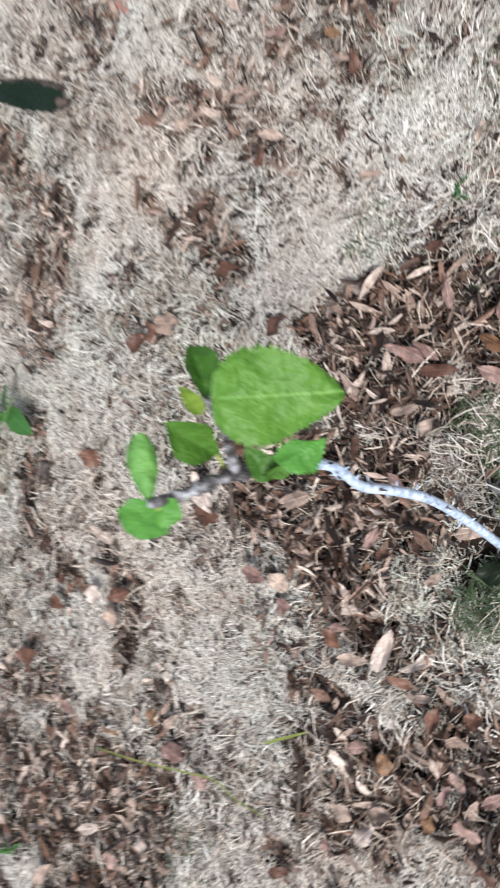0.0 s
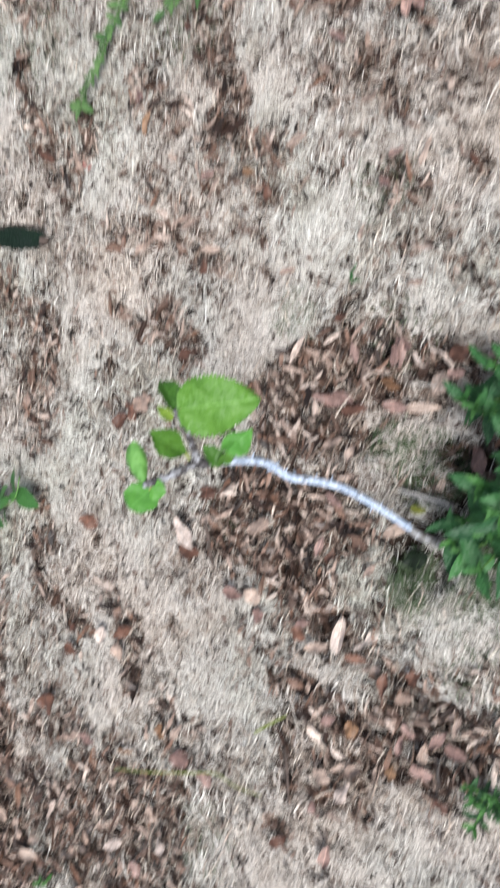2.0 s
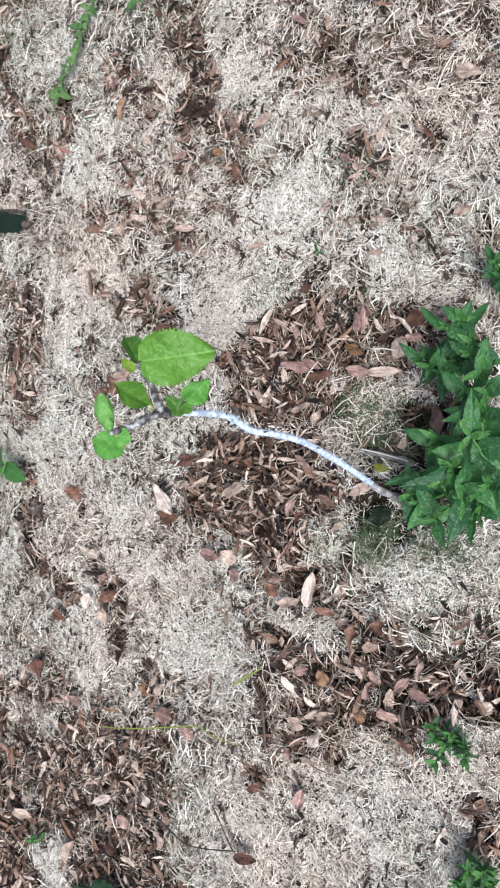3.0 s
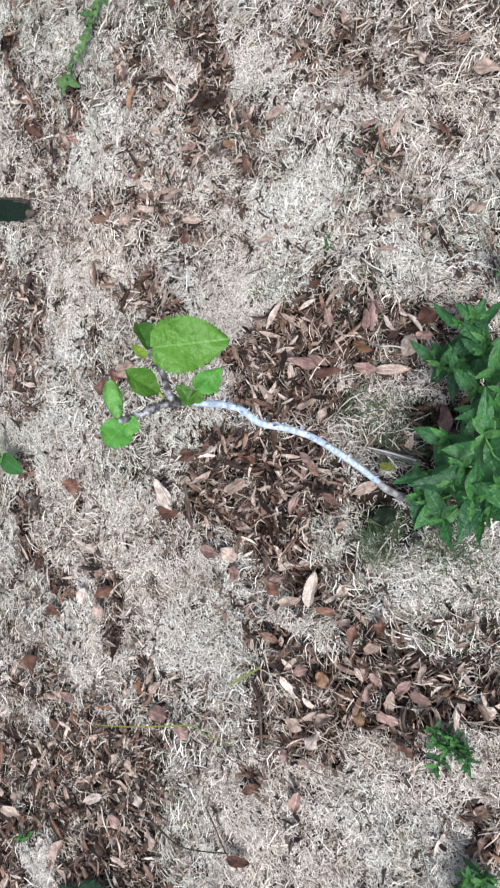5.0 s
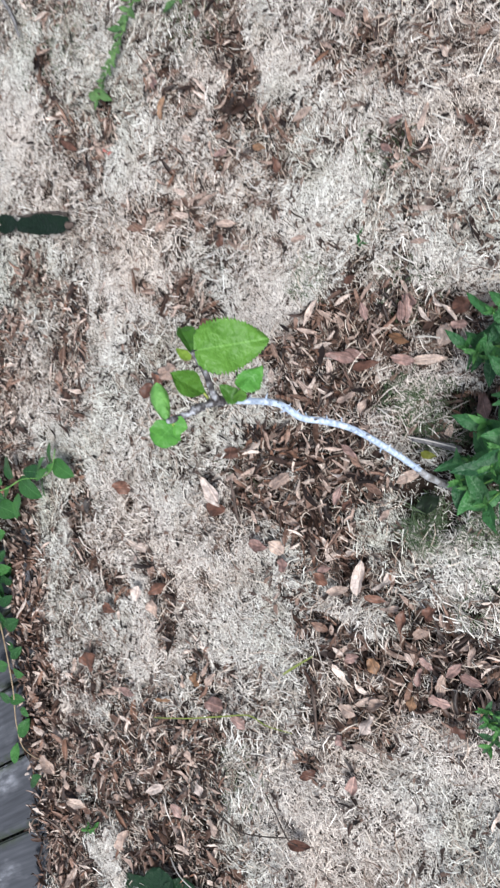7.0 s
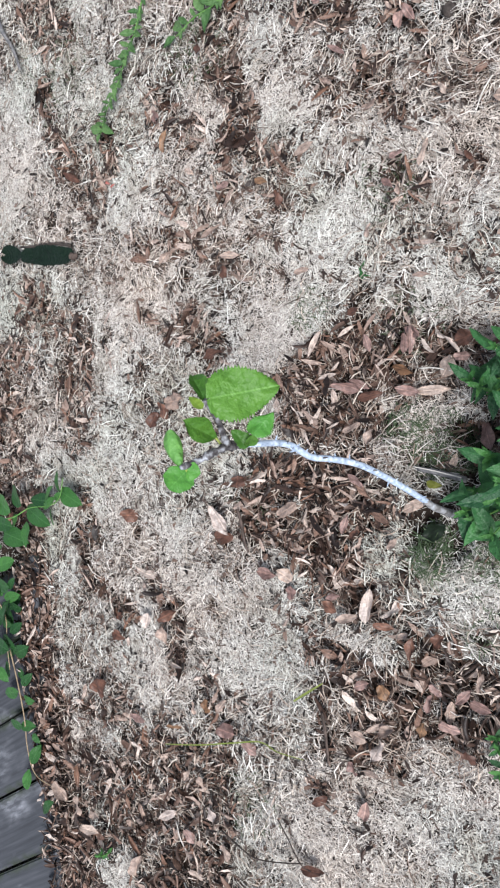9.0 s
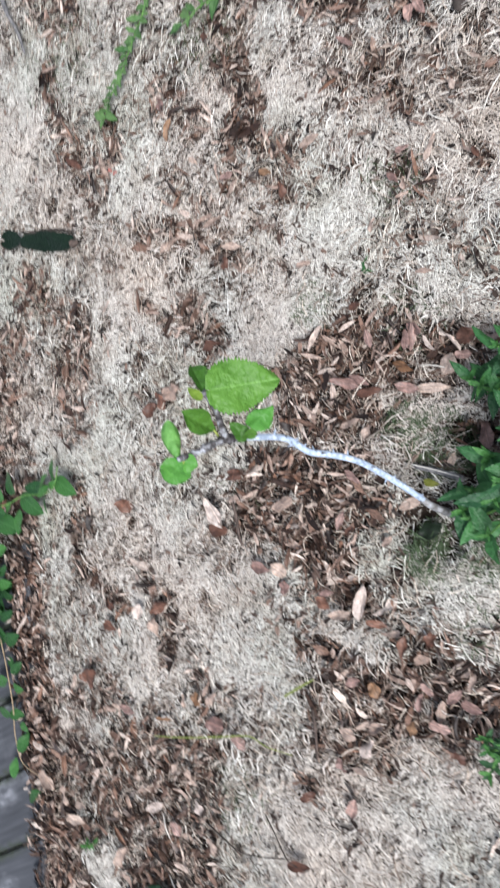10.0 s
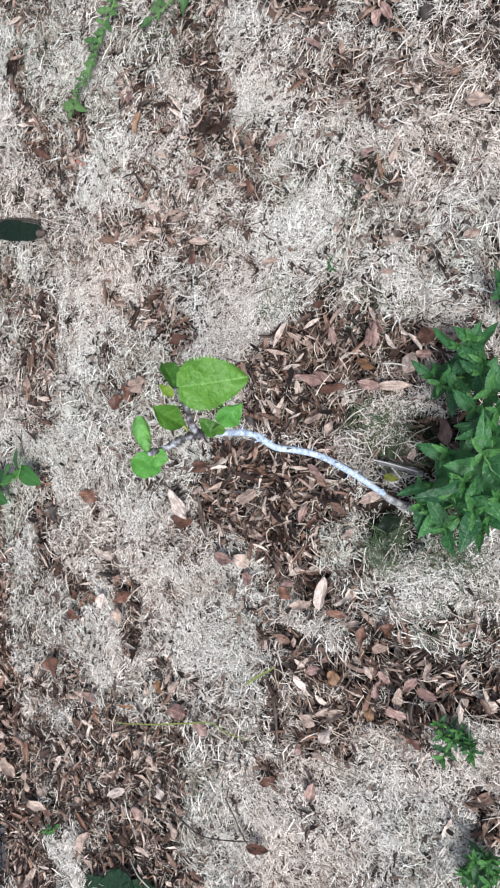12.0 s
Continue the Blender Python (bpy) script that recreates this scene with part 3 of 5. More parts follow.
LEAVES_MIDDLE = [
    (-0.659, -0.295, 0.050, 0.036, -27, "rust"),
    (0.076, -0.312, 0.038, 0.016, 27, "tan"),
    (-0.049, -0.339, 0.025, 0.015, 11, "mauve"),
    (-0.376, -0.348, 0.026, 0.019, -76, "amber"),
    (-0.404, -0.351, 0.025, 0.013, 64, "tan"),
    (0.148, -0.353, 0.029, 0.010, 65, "tan"),
    (-0.347, -0.353, 0.031, 0.014, 37, "tan"),
    (-0.013, -0.354, 0.025, 0.020, -68, "amber"),
    (0.075, -0.358, 0.025, 0.012, -46, "mauve"),
    (-0.561, -0.361, 0.048, 0.014, -22, "mauve"),
    (0.114, -0.372, 0.034, 0.014, 30, "mauve"),
    (-0.459, -0.377, 0.043, 0.009, -2, "amber"),
    (0.059, -0.378, 0.031, 0.013, 54, "mauve"),
    (0.139, -0.387, 0.034, 0.016, -29, "mauve"),
    (-0.346, -0.395, 0.038, 0.027, -18, "mauve"),
    (-0.020, -0.413, 0.037, 0.018, 1, "tan"),
]
LEAVES_LOWER = [
    (0.080, -0.415, 0.034, 0.017, -28, "mauve"),
    (-0.069, -0.415, 0.031, 0.020, -30, "tan"),
    (0.034, -0.415, 0.023, 0.017, 64, "amber"),
    (-0.304, -0.429, 0.033, 0.019, -38, "mauve"),
    (-0.505, -0.432, 0.023, 0.012, 19, "tan"),
    (-0.044, -0.440, 0.035, 0.021, 46, "pale"),
    (0.101, -0.459, 0.024, 0.017, -45, "rust"),
    (-0.089, -0.460, 0.024, 0.019, -53, "mauve"),
    (-0.451, -0.468, 0.029, 0.015, 33, "tan"),
    (-0.057, -0.472, 0.036, 0.010, -14, "tan"),
    (-0.420, -0.481, 0.029, 0.016, -82, "tan"),
    (-0.825, -0.492, 0.048, 0.025, -59, "tan"),
    (-0.167, -0.512, 0.032, 0.016, 14, "rust"),
    (-0.776, -0.522, 0.040, 0.021, -88, "tan"),
    (-0.083, -0.527, 0.028, 0.018, 64, "mauve"),
    (-0.719, -0.533, 0.038, 0.020, -21, "tan"),
]
LEAVES_FRONT = [
    (-0.525, -0.539, 0.042, 0.017, 16, "pale"),
    (-0.415, -0.540, 0.032, 0.022, -77, "pale"),
    (-0.753, -0.567, 0.044, 0.019, -11, "tan"),
    (-0.479, -0.577, 0.030, 0.018, -60, "mauve"),
    (-0.407, -0.608, 0.034, 0.018, -61, "tan"),
    (-0.211, -0.623, 0.045, 0.017, -10, "rust"),
    (-0.630, -0.634, 0.040, 0.026, 63, "tan"),
]
DRY_STALKS = [  # from x, y to x, y
    (-0.006, 0.135, 0.064, 0.108),
    (0.167, 0.114, 0.214, 0.095),
    (0.196, 0.108, 0.217, 0.119),
    (0.086, 0.027, 0.109, 0.003),
    (-0.056, -0.085, -0.057, -0.126),
    (-0.009, -0.124, -0.008, -0.149),
    (0.383, 0.483, 0.346, 0.442),
    (0.265, 0.479, 0.291, 0.454),
    (0.167, 0.248, 0.197, 0.217),
    (0.270, 0.425, 0.298, 0.400),
    (-0.325, -0.406, -0.344, -0.440),
    (-0.514, -0.553, -0.498, -0.611),
    (0.069, -0.205, 0.074, -0.237),
    (0.145, -0.296, 0.160, -0.328),
]
VINE_DECK = [(-0.905, -0.189, 0.030), (-0.889, -0.257, 0.035), (-0.891, -0.335, 0.030), (-0.896, -0.400, 0.030), (-0.889, -0.455, 0.025), (-0.837, -0.486, 0.020)]
VINE_LEFT = [(-1.041, 0.073, 0.020), (-0.893, 0.093, 0.040), (-0.797, 0.086, 0.050), (-0.736, 0.094, 0.050), (-0.670, 0.084, 0.055), (-0.626, 0.092, 0.060), (-0.600, 0.127, 0.065)]
VINE_WEST = [(-1.031, 0.018, 0.020), (-0.953, -0.045, 0.030), (-0.905, -0.109, 0.030), (-0.913, -0.176, 0.030), (-0.916, -0.231, 0.030)]
VINE_TOP = [(-0.161, 1.022, 0.020), (-0.201, 0.974, 0.020), (-0.233, 0.926, 0.020), (-0.270, 0.888, 0.020), (-0.307, 0.847, 0.020), (-0.343, 0.817, 0.020), (-0.369, 0.781, 0.020)]
VINE_TOP_SIDE = [(0.008, 0.883, 0.020), (-0.040, 0.864, 0.020), (-0.091, 0.868, 0.020), (-0.139, 0.858, 0.020)]
DARK_LEAF = [(-0.509, 0.574, 0.020), (-0.725, 0.667, 0.020)]
BLADE_LONG = [(-0.492, -0.409, 0.020), (-0.408, -0.414, 0.020), (-0.327, -0.414, 0.020), (-0.266, -0.415, 0.020), (-0.232, -0.433, 0.020), (-0.183, -0.447, 0.020)]
BLADE_SHORT = [(-0.179, -0.353, 0.020), (-0.150, -0.342, 0.020), (-0.114, -0.329, 0.020)]
TWIG_LOW = [(-0.391, -0.562, 0.020), (-0.356, -0.589, 0.020), (-0.326, -0.606, 0.020), (-0.278, -0.611, 0.020), (-0.226, -0.611, 0.020)]
TWIG_FORK = [(-0.261, -0.541, 0.020), (-0.249, -0.568, 0.020), (-0.231, -0.612, 0.020), (-0.213, -0.623, 0.020)]
BRANCH_TOP = [(-0.633, 1.266, 0.015), (-0.610, 1.165, 0.018), (-0.588, 1.105, 0.015), (-0.575, 1.045, 0.015)]
BARK_CURL = [(-0.220, -0.020, 0.014), (-0.218, -0.051, 0.014), (-0.219, -0.080, 0.014), (-0.215, -0.098, 0.014)]
BARK_STRIP = [(-0.133, -0.376, 0.012), (-0.135, -0.410, 0.012), (-0.141, -0.456, 0.012)]
TUBE = [(0.130, -0.033, 0.010), (0.162, -0.047, 0.012), (0.202, -0.067, 0.015)]
SPROUT = [(-0.717, -0.614, 0.000)]
LOW_WEED = [(0.181, -0.455, 0.020)]
CORNER_WEED = [(0.171, -0.629, 0.020)]
HOLE = [(0.103, -0.166, 0.000)]
BROAD_WEED = [(-0.553, -0.755, 0.010)]
SPRIG = [(0.108, 0.290, 0.000)]
EDGE_WEED = [(0.380, 0.141, 0.040)]
YELLOW = [(0.156, -0.057, 0.020)]
RED_BITS = [(-0.377, 0.676, 0.010), (-0.366, 0.659, 0.010)]
DECK_VINE_LEAVES = [
    (-0.929, -0.346, 0.030, 0.062, 171),
    (-0.881, -0.353, 0.030, 0.049, -9),
    (-0.872, -0.411, 0.030, 0.053, 47),
    (-0.914, -0.461, 0.030, 0.050, 73),
    (-0.861, -0.518, 0.030, 0.061, 26),
    (-0.862, -0.382, 0.030, 0.031, -53),
    (-0.929, -0.280, 0.030, 0.064, -178),
    (-0.868, -0.301, 0.030, 0.047, -16),
    (-0.861, -0.255, 0.030, 0.048, 30),
    (-0.869, -0.195, 0.030, 0.061, 7),
    (-0.924, -0.225, 0.030, 0.044, 98),
    (-0.913, -0.102, 0.030, 0.035, 81),
    (-0.867, -0.077, 0.030, 0.064, -2),
    (-0.861, -0.102, 0.030, 0.059, -13),
    (-0.903, -0.130, 0.030, 0.054, -19),
]
LEFT_VINE_LEAVES = [
    (-0.785, 0.135, 0.050, 0.082, 128),
    (-0.705, 0.104, 0.050, 0.083, 163),
    (-0.723, 0.072, 0.050, 0.090, -39),
    (-0.639, 0.133, 0.050, 0.054, 96),
    (-0.608, 0.086, 0.050, 0.073, -39),
    (-0.641, 0.099, 0.050, 0.036, 22),
    (-0.800, 0.042, 0.050, 0.086, -26),
    (-0.844, 0.083, 0.050, 0.080, 157),
    (-0.838, 0.126, 0.050, 0.091, 142),
    (-0.895, 0.029, 0.050, 0.092, -177),
    (-0.866, -0.006, 0.050, 0.082, -176),
    (-0.915, -0.172, 0.050, 0.081, 155),
    (-0.916, -0.239, 0.050, 0.047, -53),
    (-0.837, -0.048, 0.050, 0.041, 38),
    (-0.876, -0.049, 0.050, 0.064, 166),
]
# bare soil; the spots under weeds and vine also stand in for leaf shade
BARE = [(0.113, -0.120, 0.035), (0.141, -0.146, 0.038), (0.096, -0.103, 0.025), (0.201, 0.005, 0.023), (0.206, -0.035, 0.030), (0.167, -0.089, 0.030), (0.219, -0.065, 0.034), (0.257, -0.012, 0.029), (0.301, 0.036, 0.028), (0.221, -0.133, 0.043), (0.266, -0.090, 0.046), (-0.059, 0.312, 0.008), (0.203, 0.214, 0.010), (0.301, 0.632, 0.009), (0.115, -0.096, 0.030), (0.105, -0.130, 0.034), (-0.894, 0.077, 0.058), (-0.916, 0.016, 0.059), (-0.900, -0.045, 0.042)]
STUBBLE = [(0.105, -0.168, 0.030, 420), (0.190, -0.250, 0.085, 350), (0.118, -0.138, 0.026, 160), (0.170, -0.006, 0.054, 1000), (0.222, -0.175, 0.050, 300), (0.116, 0.038, 0.037, 250), (-0.506, 0.980, 0.101, 350), (-0.003, 0.270, 0.040, 150), (0.182, 0.406, 0.055, 200), (-0.120, 0.825, 0.072, 250), (0.211, -0.162, 0.049, 400), (-0.441, 0.977, 0.088, 200), (0.168, 0.189, 0.055, 150), (-0.210, -0.002, 0.045, 60), (-0.325, -0.529, 0.064, 120)]
STEM = [(0.160, -0.113, -0.020), (0.167, -0.097, 0.064), (0.169, -0.074, 0.125), (0.168, -0.050, 0.190), (0.166, -0.032, 0.248), (0.159, -0.023, 0.296), (0.151, -0.018, 0.328), (0.147, -0.004, 0.355), (0.145, 0.000, 0.381), (0.145, -0.001, 0.420), (0.145, -0.002, 0.455)]
BRANCH_LEFT = [(0.145, -0.002, 0.455), (0.139, -0.005, 0.475), (0.132, -0.010, 0.490), (0.122, -0.015, 0.501), (0.113, -0.019, 0.517)]
BRANCH_UP = [(0.142, -0.002, 0.469), (0.145, 0.009, 0.477), (0.151, 0.021, 0.488), (0.157, 0.032, 0.504), (0.162, 0.039, 0.516)]
LEAF_BIG = [(0.163, 0.040, 0.515), (0.222, 0.040, 0.468)]
LEAF_SMALL = [(0.160, 0.037, 0.512), (0.143, 0.074, 0.506), (0.146, 0.052, 0.512)]
LEAF_FOLD = [(0.129, 0.008, 0.467), (0.123, 0.030, 0.514)]
LEAF_ROLL = [(0.111, -0.019, 0.513), (0.109, 0.024, 0.517)]
LEAF_CUP = [(0.115, -0.022, 0.510), (0.083, -0.037, 0.509), (0.124, -0.028, 0.500)]
LEAF_LOW = [(0.159, -0.007, 0.454), (0.209, 0.014, 0.472), (0.151, 0.012, 0.469), (0.179, 0.001, 0.469)]
SHOOT_TOPS = [(0.320, 0.086, 0.100), (0.277, 0.048, 0.070), (0.344, 0.042, 0.100), (0.337, -0.004, 0.130), (0.364, -0.043, 0.170), (0.310, -0.094, 0.150), (0.208, -0.112, 0.060), (0.241, -0.152, 0.070), (0.340, -0.124, 0.120), (0.257, 0.063, 0.050), (0.289, 0.036, 0.060), (0.335, 0.094, 0.080), (0.350, -0.067, 0.180), (0.278, -0.051, 0.100), (0.303, -0.136, 0.120), (0.228, -0.126, 0.060), (0.271, -0.106, 0.100), (0.229, -0.088, 0.060), (0.292, -0.160, 0.070), (0.359, 0.013, 0.120), (0.347, 0.057, 0.090), (0.370, -0.017, 0.150)]
SINGLE_LEAVES = LEAVES_FAR + LEAVES_TOP + LEAVES_UPPER + LEAVES_BACK + LEAVES_STEM + LEAVES_MIDDLE + LEAVES_LOWER + LEAVES_FRONT
PATCHES = np.array(LITTER_STEM + LITTER_RIGHT + LITTER_LEFT + LITTER_DECK + LITTER_CORNER_LOW + LITTER_BOTTOM + LITTER_TOP + LITTER_TOP_RIGHT + LITTER_CORNER)
OUT = Vector((-0.9937, 0.1123)).normalized()      # away from the lawn, square to the deck's edge
DECK_EDGE = 0.821
BOARD = Vector((-0.9645, -0.2640)).normalized()
BESIDE = Vector((0.2640, -0.9645)).normalized()


def patch(x, y):
    """How much leaf litter lies at x, y: 0 to 1."""
    best = np.zeros_like(x)
    ragged = 0.007 * wavy(x, y, 14, 71)
    for x0, y0, x1, y1, r, s in PATCHES:
        dx, dy = x1 - x0, y1 - y0
        t = np.clip(((x - x0) * dx + (y - y0) * dy) / (dx * dx + dy * dy + 1e-9), 0, 1)
        d = np.hypot(x - x0 - t * dx, y - y0 - t * dy) + ragged
        best = np.maximum(best, s * np.clip((r * 1.15 - d) / (r * 0.45), 0, 1))
    return best


def coarse(x, y):
    """1 where bold loose straw lies with gaps, 0 on the smooth pale mats of thatch."""
    mats = np.zeros_like(x)
    ragged = 0.012 * wavy(x, y, 9, 72)
    for x0, y0, r, s in MATS:
        mats = np.maximum(mats, s * np.clip((r * 1.3 - np.hypot(x - x0, y - y0) + ragged) / (r * 0.6), 0, 1))
    return np.clip(0.62 + 0.38 * wavy(x, y, 3.2, 22) - 0.9 * mats, 0, 1)


def bare(x, y):
    """Where the thatch is worn away and dark soil shows, also imitating shade under plants: 0 to 1."""
    best = np.zeros_like(x)
    for x0, y0, r in BARE:
        best = np.maximum(best, np.clip((r * 1.2 - np.hypot(x - x0, y - y0)) / (r * 0.5), 0, 1))
    return best


def wavy(x, y, k, seed):
    """Soft noise of about unit size and wavelength 1 / k metres."""
    g = np.random.default_rng(seed)
    out = np.zeros_like(x)
    for _ in range(9):
        a, ph, f = g.uniform(0, 6.28), g.uniform(0, 6.28), k * g.uniform(0.6, 1.7)
        out += np.sin(6.28 * f * (x * math.cos(a) + y * math.sin(a)) + ph)
    return out / 3.0


def on_deck(x, y, back=0.0):
    """1 under the boards; back: how far behind their ends it begins."""
    side = x * BESIDE.x + y * BESIDE.y
    along = x * OUT.x + y * OUT.y - DECK_EDGE - back
    inside = np.clip(along / 0.014 + 0.5, 0, 1) * np.clip((2.3 - along) / 0.014, 0, 1)
    return inside * np.clip((side + 0.21) / 0.014 + 0.5, 0, 1) * np.clip((1.9 - side) / 0.014, 0, 1)


def height(x, y):
    near = np.clip(1.6 - np.hypot(x, y - 0.2) * 0.5, 0, 1)
    h = 0.006 * wavy(x, y, 2.2, 3) + 0.003 * wavy(x, y, 9, 4)
    return h * near - 0.018 - 0.07 * on_deck(x, y, 0.03) - 0.020 * patch(x, y) - 0.026 * bare(x, y)


# ---- ground ----


def ground():
    fine = np.arange(-2.6, 1.7, 0.02)
    far = np.array([0.1, 0.3, 0.8, 2, 5, 12, 30, 80, 200])
    c = np.concatenate([fine[0] - far[::-1], fine, fine[-1] + far])
    x, y = np.meshgrid(c, c, indexing="ij")
    z = height(x, y)
    n = len(c)
    v = np.stack([x, y, z], -1).reshape(-1, 3)
    i = np.arange(n * n).reshape(n, n)
    f = np.stack([i[:-1, :-1], i[1:, :-1], i[1:, 1:], i[:-1, 1:]], -1).reshape(-1, 4)
    ob = new("ground", mesh_of("ground", v.tolist(), f.tolist(), SOIL))
    return tagged(ob, "dark crumbly soil under matted dead grass", "ground", kind="structure")


ground()

# ---- dry grass ----


def ribbons(name, pos, head, length, width, lift, bend, tilt, mat, seg=2):
    """Thin bent blades as one mesh, all arrays of one row a blade."""
    n = len(pos)
    t = np.linspace(0, 1, seg + 1)
    ang = head[:, None] + bend[:, None] * (t - 0.5)
    step = length[:, None] / seg
    cx = np.cumsum(np.cos(ang) * step, 1) - np.cos(ang) * step
    cy = np.cumsum(np.sin(ang) * step, 1) - np.sin(ang) * step
    x, y = pos[:, 0:1] + cx, pos[:, 1:2] + cy
    z = pos[:, 2:3] + lift[:, None] * np.sin(np.pi * t)[None] + tilt[:, None] * (t - 0.5) * length[:, None]
    w = width[:, None] * np.array({1: [1.0, 0.6], 2: [0.8, 1.0, 0.45], 3: [0.7, 1, 0.9, 0.35]}[seg])[None] / 2
    roll = np.random.default_rng(5).uniform(-0.9, 0.9, n)[:, None]
    nx, ny, nz = -np.sin(ang) * np.cos(roll), np.cos(ang) * np.cos(roll), np.sin(roll)
    a = np.stack([x + nx * w, y + ny * w, z + nz * w], -1)
    b = np.stack([x - nx * w, y - ny * w, z - nz * w], -1)
    v = np.stack([a, b], 2).reshape(-1, 3).astype(np.float32)
    base = (np.arange(n) * 2 * (seg + 1))[:, None, None]
    k = (np.arange(seg) * 2)[None, :, None]
    f = (base + k + np.array([0, 1, 3, 2])[None, None]).reshape(-1)
    me = bpy.data.meshes.new(name)
    nf = n * seg
    me.vertices.add(len(v))
    me.vertices.foreach_set("co", v.ravel())
    me.loops.add(nf * 4)
    me.loops.foreach_set("vertex_index", f.astype(np.int32))
    me.polygons.add(nf)
    me.polygons.foreach_set("loop_start", (np.arange(nf) * 4).astype(np.int32))
    me.update(calc_edges=True)
    me.materials.append(mat)
    return me


def dry_grass():
    """A felt of short dead blades, thinner where bold straw lies loose."""
    g = np.random.default_rng(11)
    n = 1450000
    x, y = g.uniform(-1.2, 0.62, n), g.uniform(-0.95, 1.5, n)
    keep = 1.0 - 0.95 * patch(x, y)
    keep *= 1.0 - 0.9 * bare(x, y)
    keep *= 1 - on_deck(x, y)
    loose = coarse(x, y)
    keep *= np.clip(1.0 - 0.74 * loose + (0.13 + 0.34 * loose) * wavy(x, y, 15, 24), 0.05, 1)
    # the mat is sown thinner outside the camera's view
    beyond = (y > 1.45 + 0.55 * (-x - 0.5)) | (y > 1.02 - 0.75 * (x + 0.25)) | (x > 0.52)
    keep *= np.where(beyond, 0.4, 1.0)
    ok = g.uniform(0, 1, n) < keep
    x, y, loose = x[ok], y[ok], loose[ok]
    n = len(x)
    length, width = g.uniform(0.005, 0.012, n), g.uniform(0.0007, 0.0013, n)
    head = 3.0 * wavy(x, y, 3.5, 23) + g.normal(0, 1.1, n)
    z = height(x, y) + 0.002 + 0.017 * g.uniform(0, 1, n) ** 0.8 * (1.0 - 0.35 * loose) + 0.0025 * wavy(x, y, 12, 25)
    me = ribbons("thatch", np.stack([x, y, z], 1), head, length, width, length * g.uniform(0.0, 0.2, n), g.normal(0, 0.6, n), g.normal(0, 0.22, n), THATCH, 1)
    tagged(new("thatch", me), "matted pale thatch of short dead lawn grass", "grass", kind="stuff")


def straw_blades():
    """Bold bleached blades over the felt, in swathes."""
    g = np.random.default_rng(17)
    n = 340000
    x, y = g.uniform(-1.2, 0.6, n), g.uniform(-0.9, 1.5, n)
    keep = (0.03 + 0.66 * coarse(x, y)) * (1 - 0.86 * patch(x, y)) * (1 - 0.8 * bare(x, y)) * (1 - on_deck(x, y))
    keep *= np.clip(0.75 + 0.45 * wavy(x, y, 13, 26), 0.1, 1)
    ok = g.uniform(0, 1, n) < keep
    x, y = x[ok], y[ok]
    n = len(x)
    length, width = 0.012 + 0.030 * g.uniform(0, 1, n) ** 1.8, 0.0007 + 0.0010 * g.uniform(0, 1, n) ** 1.5
    head = 4.0 * wavy(x, y, 4.0, 27) + g.normal(0, 0.6, n)
    z = height(x, y) + 0.006 + 0.018 * g.uniform(0, 1, n)
    me = ribbons("dry_grass", np.stack([x, y, z], 1), head, length, width, length * g.uniform(0.0, 0.2, n), g.normal(0, 1.0, n), g.normal(0, 0.22, n), STRAW, 2)
    tagged(new("dry_grass", me), "loose bleached dead grass blades lying in swathes", "grass", kind="stuff")


def loose_straw():
    g = np.random.default_rng(12)
    n = 4300
    x, y = g.uniform(-1.1, 0.5, n), g.uniform(-0.9, 1.35, n)
    ok = (g.uniform(0, 1, n) < (0.45 + 0.4 * wavy(x, y, 3, 31)) * (1 - 0.6 * patch(x, y)) * (1 - bare(x, y))) & (on_deck(x, y) < 0.3)
    x, y = x[ok], y[ok]
    n = len(x)
    length, width = g.uniform(0.02, 0.05, n), g.uniform(0.0009, 0.0019, n)
    z = height(x, y) + g.uniform(0.010, 0.021, n)
    me = ribbons("loose_straw", np.stack([x, y, z], 1), g.uniform(0, 6.28, n), length, width, length * g.uniform(0.02, 0.12, n), g.normal(0, 0.5, n), g.normal(0, 0.07, n), STRAW, 3)
    tagged(new("loose_straw", me), "loose bleached straw stalks scattered over the litter", "straw", kind="stuff")


def litter_straw():
    """Thin tan and brown stalks mixed through the litter drifts and their edges."""
    g = np.random.default_rng(14)
    n = 90000
    x, y = g.uniform(-1.05, 0.5, n), g.uniform(-0.85, 1.35, n)
    p = patch(x, y)
    ok = (g.uniform(0, 1, n) < (0.24 * np.sqrt(p) + np.clip(0.05 + 0.12 * wavy(x, y, 5, 33) + 0.16 * coarse(x, y), 0, 0.35)) * (1 - bare(x, y))) & (on_deck(x, y) < 0.2)
    x, y = x[ok], y[ok]
    n = len(x)
    length, width = g.uniform(0.014, 0.042, n), g.uniform(0.0009, 0.0020, n)
    z = height(x, y) + 0.006 + g.uniform(0, 0.018, n) * (1 + 1.1 * patch(x, y))
    me = ribbons("litter_straw", np.stack([x, y, z], 1), g.uniform(0, 6.28, n), length, width, length * g.uniform(0.02, 0.2, n), g.normal(0, 0.8, n), g.normal(0, 0.16, n), BROWN_STRAW, 2)
    tagged(new("litter_straw", me), "thin tan and brown stalks mixed into the leaf litter", "straw", kind="stuff")


